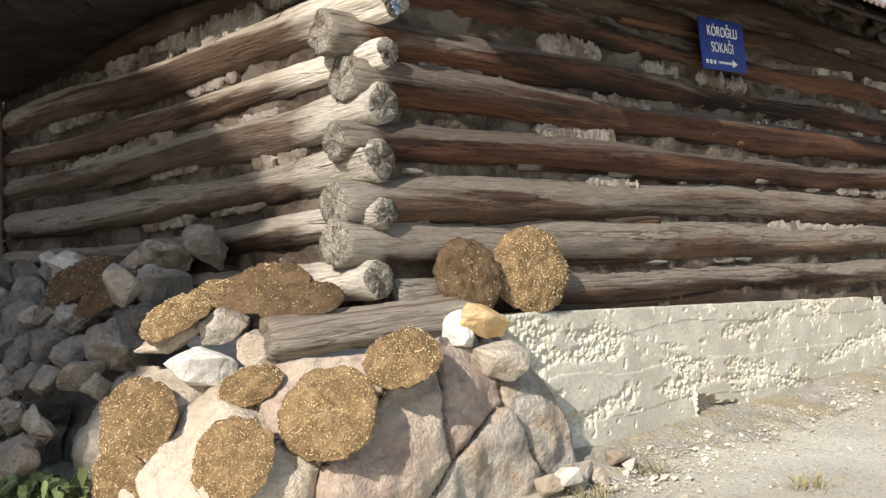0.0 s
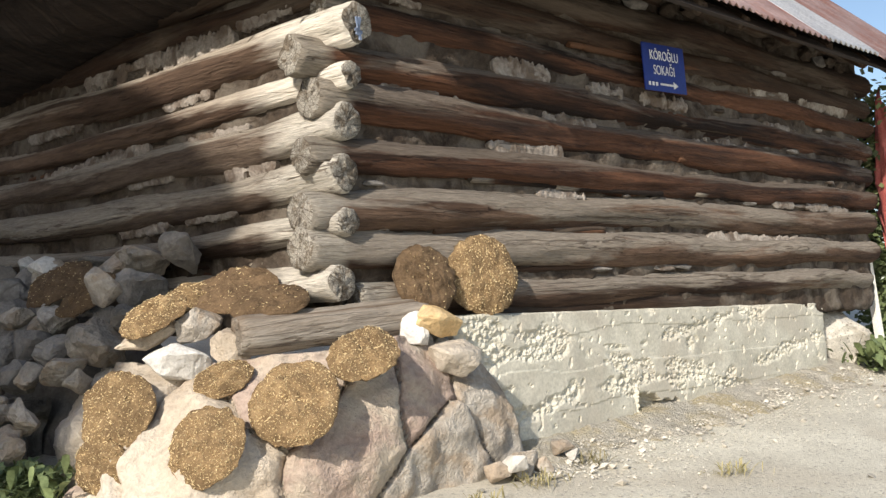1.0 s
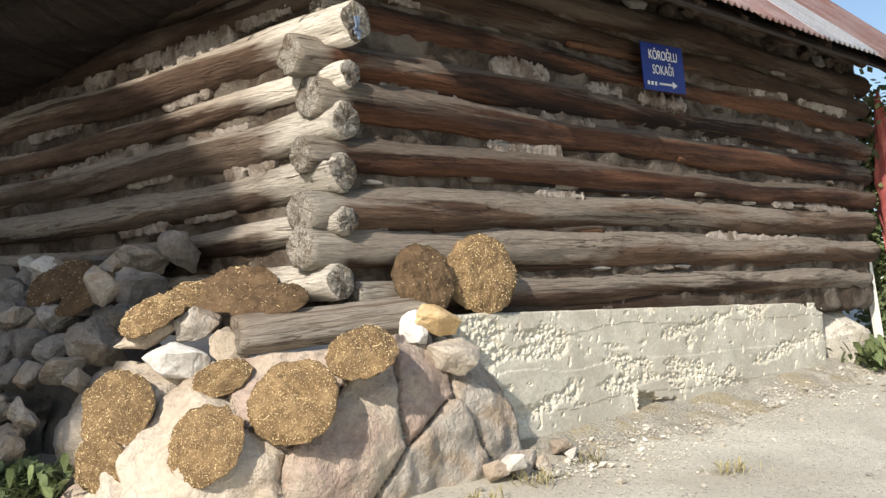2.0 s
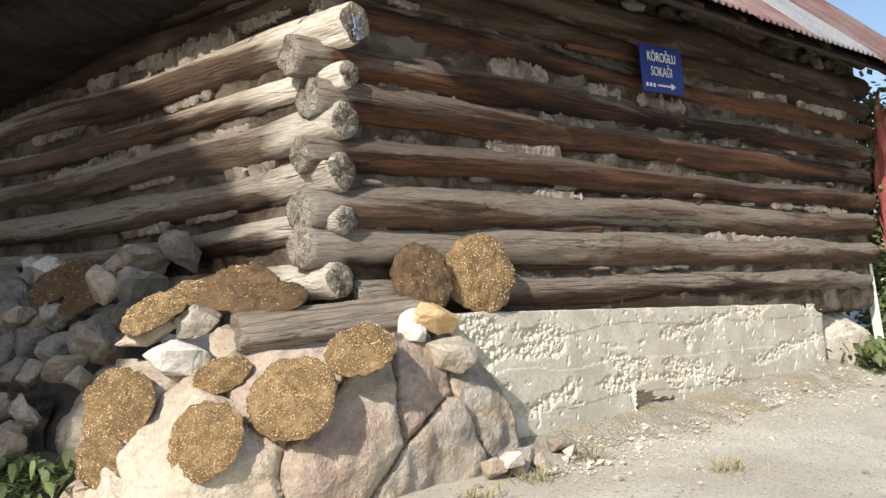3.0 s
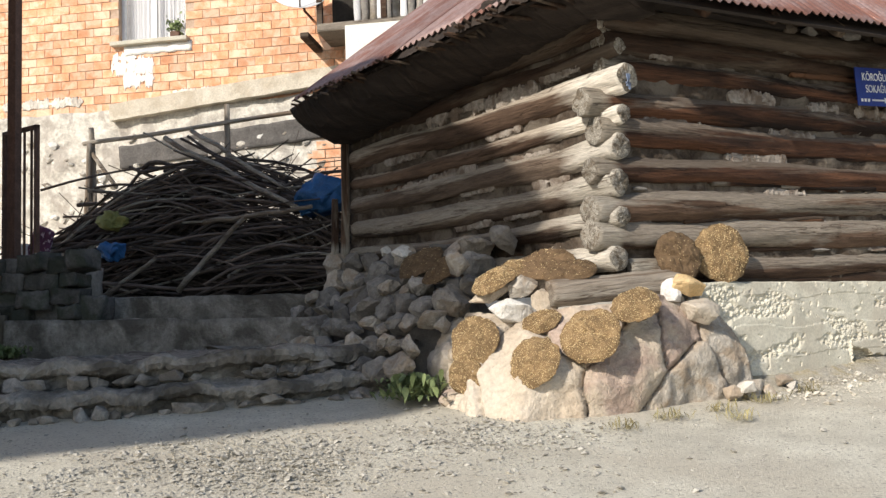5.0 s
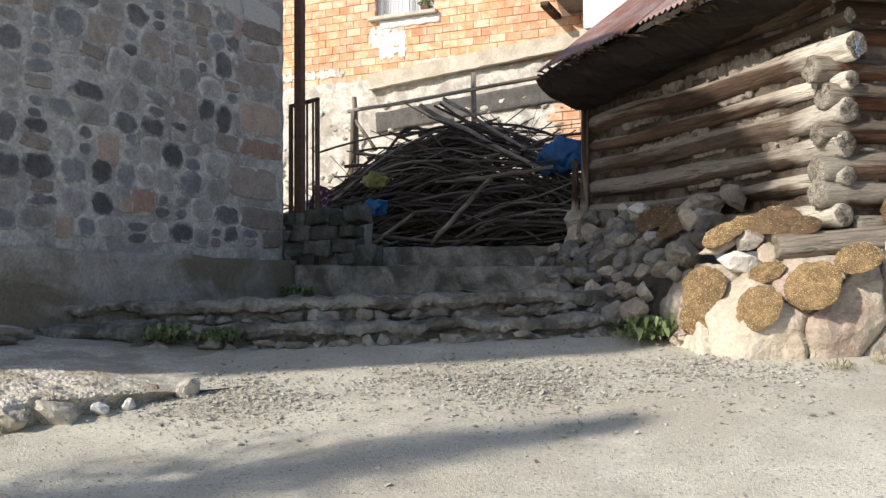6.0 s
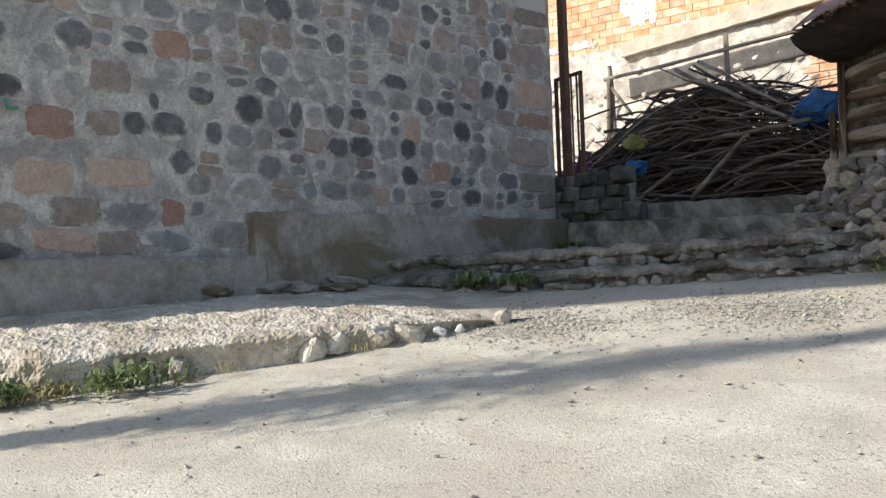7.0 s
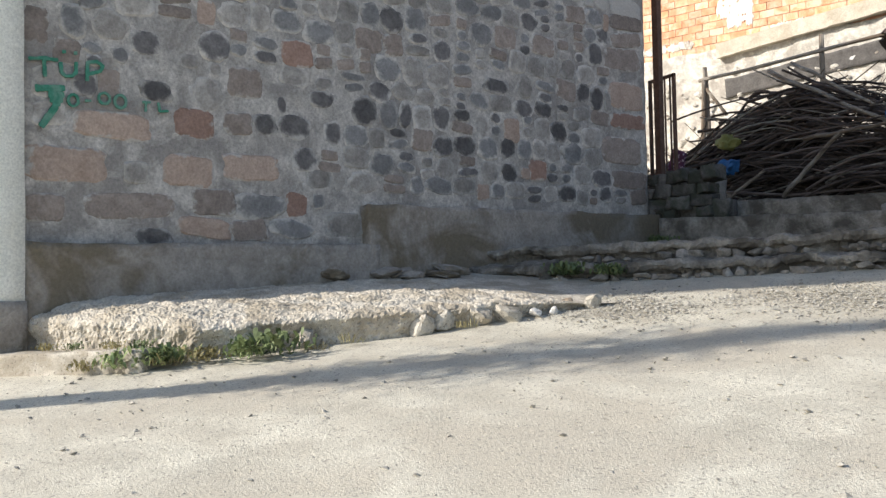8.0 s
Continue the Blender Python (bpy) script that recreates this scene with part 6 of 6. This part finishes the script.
# ---- weeds ----
def weed(at, size, n, mat, seed, label, broad=True):
    r = random.Random(seed)
    ob = tagged(new("weed"), label, "weed", "roadside weeds")
    bm = bmesh.new()
    for i in range(int(n * (2.6 if broad else 1.2))):
        a, ln = r.uniform(0, 6.28), size * (r.uniform(0.25, 0.6) if broad else r.uniform(0.5, 1.1))
        lean = r.uniform(0.15, 1.3)
        o = Vector((r.gauss(0, size * 0.5), r.gauss(0, size * 0.5), r.uniform(0, size * 0.6) if broad else 0))
        d = Vector((math.cos(a) * math.sin(lean), math.sin(a) * math.sin(lean), math.cos(lean)))
        side = d.cross(Vector((0, 0, 1))).normalized() * ln * (r.uniform(0.10, 0.22) if broad else 0.03)
        droop = Vector((0, 0, -0.25 * ln))
        p = [o, o + d * ln * 0.45, o + d * ln * 0.8 + droop * 0.4, o + d * ln + droop]
        vs = [bm.verts.new(p[0] - side * 0.15), bm.verts.new(p[0] + side * 0.15), bm.verts.new(p[1] + side), bm.verts.new(p[2] + side * 0.8), bm.verts.new(p[3]), bm.verts.new(p[2] - side * 0.8), bm.verts.new(p[1] - side)]
        bm.faces.new((vs[0], vs[1], vs[2], vs[6]))
        bm.faces.new((vs[6], vs[2], vs[3], vs[5]))
        bm.faces.new((vs[5], vs[3], vs[4]))
    part("leaves", bm, mat, ob, "", Matrix.Translation((0, 0, 0)))
    ob.matrix_world = Matrix.Translation(at)
    return ob


for i, (x, y, size, n, m, broad) in enumerate(((-3.92, -1.02, 0.20, 70, LEAF, True), (-4.02, -1.16, 0.17, 60, LEAF, True), (-4.22, -1.36, 0.12, 70, DRY_GRASS, True), (-4.40, -1.60, 0.16, 130, LEAF, True),
                                              (-4.55, -1.80, 0.15, 130, LEAF, True), (-4.30, -1.55, 0.14, 50, DRY_GRASS, False), (-3.78, -0.76, 0.10, 50, DRY_GRASS, False), (-4.70, -2.02, 0.10, 50, DRY_GRASS, True))):
    weed((x, y, gz(x, y) + 0.02), size, n, m, 50 + i, "broad-leaved green weed at the kerb foot" if m is LEAF else "dry creeping weed along the kerb", broad)
for i, (x, y) in enumerate(((-5.15, -2.12), (-4.95, -2.0), (-4.72, -1.82), (-4.55, -1.66))):
    weed((x, y, gz(x, y) + 0.13), 0.07, 50, LEAF if i % 2 else DRY_GRASS, 70 + i, "low mossy weed in the kerb joint", True)
weed((-3.80, -0.50, gz(-3.8, -0.5) + 0.02), 0.11, 40, DRY_GRASS, 5, "dry grass tuft at the kerb", False)
weed((-3.48, 0.25, gz(-3.48, 0.25) + 0.02), 0.10, 40, DRY_GRASS, 6, "dry grass tuft at the kerb", False)
weed((-1.50, 3.98, gz(-1.50, 3.98) + 0.02), 0.20, 150, LEAF, 7, "green weed below the rubble heap")
weed((-4.6, 2.45, gz(-4.6, 2.45) + 0.05), 0.15, 170, LEAF, 8, "dark green weed on the lower step")
weed((-4.2, 2.60, gz(-4.2, 2.60) + 0.05), 0.13, 150, LEAF, 9, "dark green weed on the lower step")
weed((-5.48, 4.92, 1.10), 0.14, 200, LEAF, 10, "dark green plants in the corner by the low wall")
weed((3.32, 7.42, gz(3.32, 7.42)), 0.28, 220, LEAF, 11, "green bush at the end of the concrete base")
for i, (x, y) in enumerate(((0.05, 3.85), (0.3, 4.1), (0.55, 4.4), (0.8, 4.75), (-0.2, 3.55), (0.4, 3.9), (1.4, 4.6))):
    weed((x, y, gz(x, y)), 0.10, 60, DRY_GRASS, 20 + i, "sparse dry grass at the lane edge", False)

# ---- far end past the cabin: leaves and red cloth ----
crumpled((0.15, 0.10, 0.85), 96, RED_CLOTH, (3.66, 8.03, 2.25), "red_cloth", "faded red cloth hung behind the cabin end", "cloth")
tagged(part("white_post", box(bmesh.new(), (-0.022, -0.03, 0), (0.022, 0.03, 1.45), None, 0.006), PLASTER, None, "", pose(3.46, 8.0, gz(3.46, 8.0), 0, -6, 30)), "leaning white painted post behind the cabin", "post")
creeper = tagged(new("creeper"), "green creeper hanging beside the cabin end", "creeper")
r = random.Random(66)
vine = [Vector((3.56 + 0.04 * math.sin(q), 8.30, gz(3.55, 8.1) + 0.215 * q)) for q in range(11)]
part("stem", stick_bm(vine, 0.02, 0.012), BARK, creeper, "", None, True)
bm = bmesh.new()
for i in range(4200):
    f = r.random()
    k = min(int(f * 10), 9)
    p = vine[k].lerp(vine[k + 1], f * 10 - k) + Vector((r.gauss(0.03, 0.13), r.gauss(0, 0.13), r.gauss(0, 0.10))) * (0.6 + 0.6 * f)
    u = Vector((r.gauss(0, 1), r.gauss(0, 1), r.gauss(0, 0.6))).normalized() * r.uniform(0.02, 0.045)
    w = u.cross(Vector((r.gauss(0, 1), r.gauss(0, 1), r.gauss(0, 1)))).normalized() * u.length * 0.7
    bm.faces.new([bm.verts.new(p + c) for c in (-u, w, u, -w)])
part("leaves", bm, LEAF, creeper)

# ---- stones of the house wall, one by one ----
r = random.Random(31)
FILM = (0.55, 0.522, 0.49)
SMEAR = dict(rough=0.88, bump=0.6, fine=42, rim=FILM, dist=0.02, in_world=True)
SW_MATS = [surface("grey wall stone", (0.25, 0.23, 0.212), (0.46, 0.43, 0.40), 9, vary=0.25, **SMEAR), surface("dark basalt wall stone", (0.10, 0.095, 0.098), (0.21, 0.20, 0.198), 9, vary=0.3, **SMEAR),
           surface("brown wall stone", (0.24, 0.20, 0.176), (0.40, 0.338, 0.30), 9, vary=0.2, square=True, **SMEAR), surface("pink wall stone", (0.42, 0.315, 0.255), (0.55, 0.43, 0.36), 9, vary=0.12, square=True, **SMEAR),
           surface("red wall stone", (0.30, 0.188, 0.145), (0.42, 0.285, 0.235), 9, vary=0.12, square=True, **SMEAR), surface("blue grey wall stone", (0.19, 0.188, 0.190), (0.31, 0.305, 0.305), 9, vary=0.2, **SMEAR)]


def face_stone(kind, seed):
    """A dressed face: rounded outline, gently domed, sunk edges."""
    q = random.Random(seed)
    bm = bmesh.new()
    seg = 20
    block = kind in (2, 3, 4) or (kind == 0 and seed % 2 == 0)
    power = q.uniform(5.0, 9.0) if block else q.uniform(2.2, 3.6)
    loops = []
    for f, z in ((1.08, -0.02), (1.0, -0.004), (0.9, 0.006), (0.5, 0.010)):
        loop = []
        for j in range(seg):
            a = 2 * math.pi * j / seg
            c, s = math.cos(a), math.sin(a)
            k = (abs(c) ** power + abs(s) ** power) ** (-1 / power) * (1 + (0.09 if block else 0.30) * noise.noise(Vector((c * 1.3, s * 1.3, seed * 1.9))) + 0.10 * noise.noise(Vector((c * 4, s * 4, seed * 1.9))))
            loop.append(bm.verts.new((0.5 * k * f * c, 0.5 * k * f * s, z)))
        loops.append(loop)
    for a, b in zip(loops, loops[1:]):
        for j in range(seg):
            bm.faces.new((a[j], a[(j + 1) % seg], b[(j + 1) % seg], b[j]))
    bm.faces.new(loops[-1])
    return mesh_of("stone", bm, SW_MATS[kind], False)


FACES = {(k, s): face_stone(k, 10 * k + s) for k in range(6) for s in range(9)}
wall_part = [o for o in house.children if o.name.startswith("wall")][0]
KIND = {"p": 3, "r": 4, "g": 0, "b": 2, "d": 1, "w": 5}
# the stones that stand out: kind, along the wall, height, width, tall
MARKED = [("p", -1.44, 2.03, 0.61, 0.22), ("r", -0.76, 2.10, 0.36, 0.26), ("p", -1.79, 1.70, 0.61, 0.28), ("g", -1.25, 1.66, 0.20, 0.18), ("p", -0.81, 1.70, 0.44, 0.27), ("p", -0.23, 1.76, 0.52, 0.23),
          ("b", -1.96, 1.36, 0.29, 0.21), ("b", -1.32, 1.39, 0.74, 0.22), ("d", -1.09, 2.34, 0.29, 0.17), ("b", -0.28, 2.50, 0.33, 0.26), ("d", -0.57, 2.78, 0.29, 0.24), ("d", -1.17, 2.73, 0.27, 0.21),
          ("b", -2.02, 2.75, 0.20, 0.30), ("d", 0.19, 2.16, 0.31, 0.23), ("d", 0.49, 2.43, 0.26, 0.15), ("d", -1.12, 1.14, 0.33, 0.14), ("g", 0.72, 1.28, 0.42, 0.24), ("r", 3.22, 1.92, 0.26, 0.22),
          ("d", 2.63, 2.79, 0.38, 0.16), ("p", 4.70, 2.89, 0.61, 0.34), ("b", 4.65, 3.33, 0.66, 0.27), ("b", 4.60, 2.23, 0.69, 0.33)]
rest = []
count = 0


def lay(kind, y, z, w, h, turn):
    global count
    me = FACES[(kind, r.randrange(9))]
    m = on_stone(y, z) @ Matrix.Translation((0, 0, r.uniform(-0.052, -0.041))) @ Matrix.Rotation(turn, 4, "Z") @ Matrix.Diagonal((w, h, 1, 1))
    if count < 300 and z < 3.9:
        piece("stone", me, wall_part, m)
        count += 1
    else:
        rest.append((me, m))


for kind, y, z, w, h in MARKED:
    lay(KIND[kind], y, z, w, h, r.uniform(-0.04, 0.04))
z = 1.13
while z < 4.6:
    h = r.uniform(0.19, 0.28)
    y = -2.08
    while y < 5.0:
        big = y < 0.0 and z < 2.0
        w = r.uniform(0.30, 0.52) if big else r.uniform(0.17, 0.36)
        if y > 4.40:
            w = 5.03 - y
        elif y + w > 4.42:
            w = 4.42 - y if 4.42 - y > 0.1 else w
        cy, cz = y + w / 2, z + h / 2 + r.uniform(-0.03, 0.03)
        clash = True
        for shrink in (1.0, 0.6):
            clash = clash and any(abs(cy - a) < (w * shrink + c) * 0.46 and abs(cz - b) < (h * shrink + d) * 0.46 for _, a, b, c, d in MARKED)
            if not clash:
                break
        if w > 0.09 and not clash and not (y > 0.7 and z < 1.46):
            if y > 4.4:
                kind = r.choice([3, 2, 2, 4])
            elif big:
                kind = r.choice([3, 2, 0, 2, 5])
            else:
                kind = r.choices([0, 1, 2, 3, 4, 5], [6, 3.0, 1.5, 0.2, 0.25, 2.4])[0]
            if y < 4.4 and not big and r.random() < 0.25:
                # two small stones, one on the other
                for dz in (-0.24, 0.25):
                    lay(r.choice([0, 1, 5, 2]), cy, cz + h * dz, w * r.uniform(0.6, 0.9), h * 0.42, r.uniform(-0.2, 0.2))
            else:
                lay(kind, cy, cz, w * shrink * r.uniform(0.88, 1.04), h * shrink * r.uniform(0.84, 1.04), r.uniform(-0.16, 0.16))
        y += w
    z += h
bm = bmesh.new()
for me, m in rest:
    n0 = len(bm.verts)
    bm.from_mesh(me)
    bm.verts.ensure_lookup_table()
    for v in bm.verts[n0:]:
        v.co = m @ v.co
if rest:
    tagged(part("upper_stonework", bm, SW_MATS[0], wall_part, "upper stones of the wall"), kind="stuff")

# ---- pale rubble stones in the ground floor wall behind ----
rubble_wall = [o for o in brick_house.children if o.name.startswith("wall")][1]
shapes = [mesh_of("stone", rock_bm((1, 0.5, 0.8), 1800 + k, 2, 3, 0.1), [RUBBLE_WALL, STONE, RUBBLE_WALL, STONE_WHITE][k % 4]) for k in range(8)]
r = random.Random(41)
for k in range(210):
    u, z, s = r.uniform(-3.0, 4.4), r.uniform(2.3, 4.45), r.uniform(0.05, 0.13)
    piece("stone", r.choice(shapes), rubble_wall, HM @ Matrix.Translation((u, -0.075, z)) @ Matrix.Rotation(r.uniform(-0.5, 0.5), 4, "Y") @ Matrix.Diagonal((s, s * 0.8, s * r.uniform(0.6, 0.9), 1)))

# ---- bricks of the house behind ----
bm = bmesh.new()
box(bm, (-0.135, -0.012, -0.0625), (0.135, 0.03, 0.0625), None)
brick_me = mesh_of("brick", bm, BRICK)
brick_wall = [o for o in brick_house.children if o.name.startswith("wall")][0]
spare = bmesh.new()
count = 0
r = random.Random(77)
for row in range(26):
    z = 4.96 + row * 0.137
    u = -3.4 + (0.14 if row % 2 else 0)
    while u < 6.0:
        inside = WIN[0] - 0.12 < u < WIN[1] + 0.12 and z > WIN[2] - 0.05
        if not inside:
            m = HM @ Matrix.Translation((u + r.uniform(-0.004, 0.004), r.uniform(-0.006, 0.004), z + r.uniform(-0.003, 0.003)))
            if count < 300 and z < 6.9 and -2.3 < u < 4.2:
                piece("brick", brick_me, brick_wall, m)
                count += 1
            else:
                box(spare, (-0.135, -0.012, -0.0625), (0.135, 0.03, 0.0625), m)
        u += 0.28
for row in range(6):
    u = 3.3 + (0.14 if row % 2 else 0)
    while u < 4.6:
        box(spare, (-0.132, -0.09, -0.06), (0.132, 0.03, 0.06), HM @ Matrix.Translation((u, 0, 3.42 + row * 0.137)))
        u += 0.28
tagged(part("far_bricks", spare, BRICK, brick_wall, "remaining bricks of the wall"), kind="stuff")
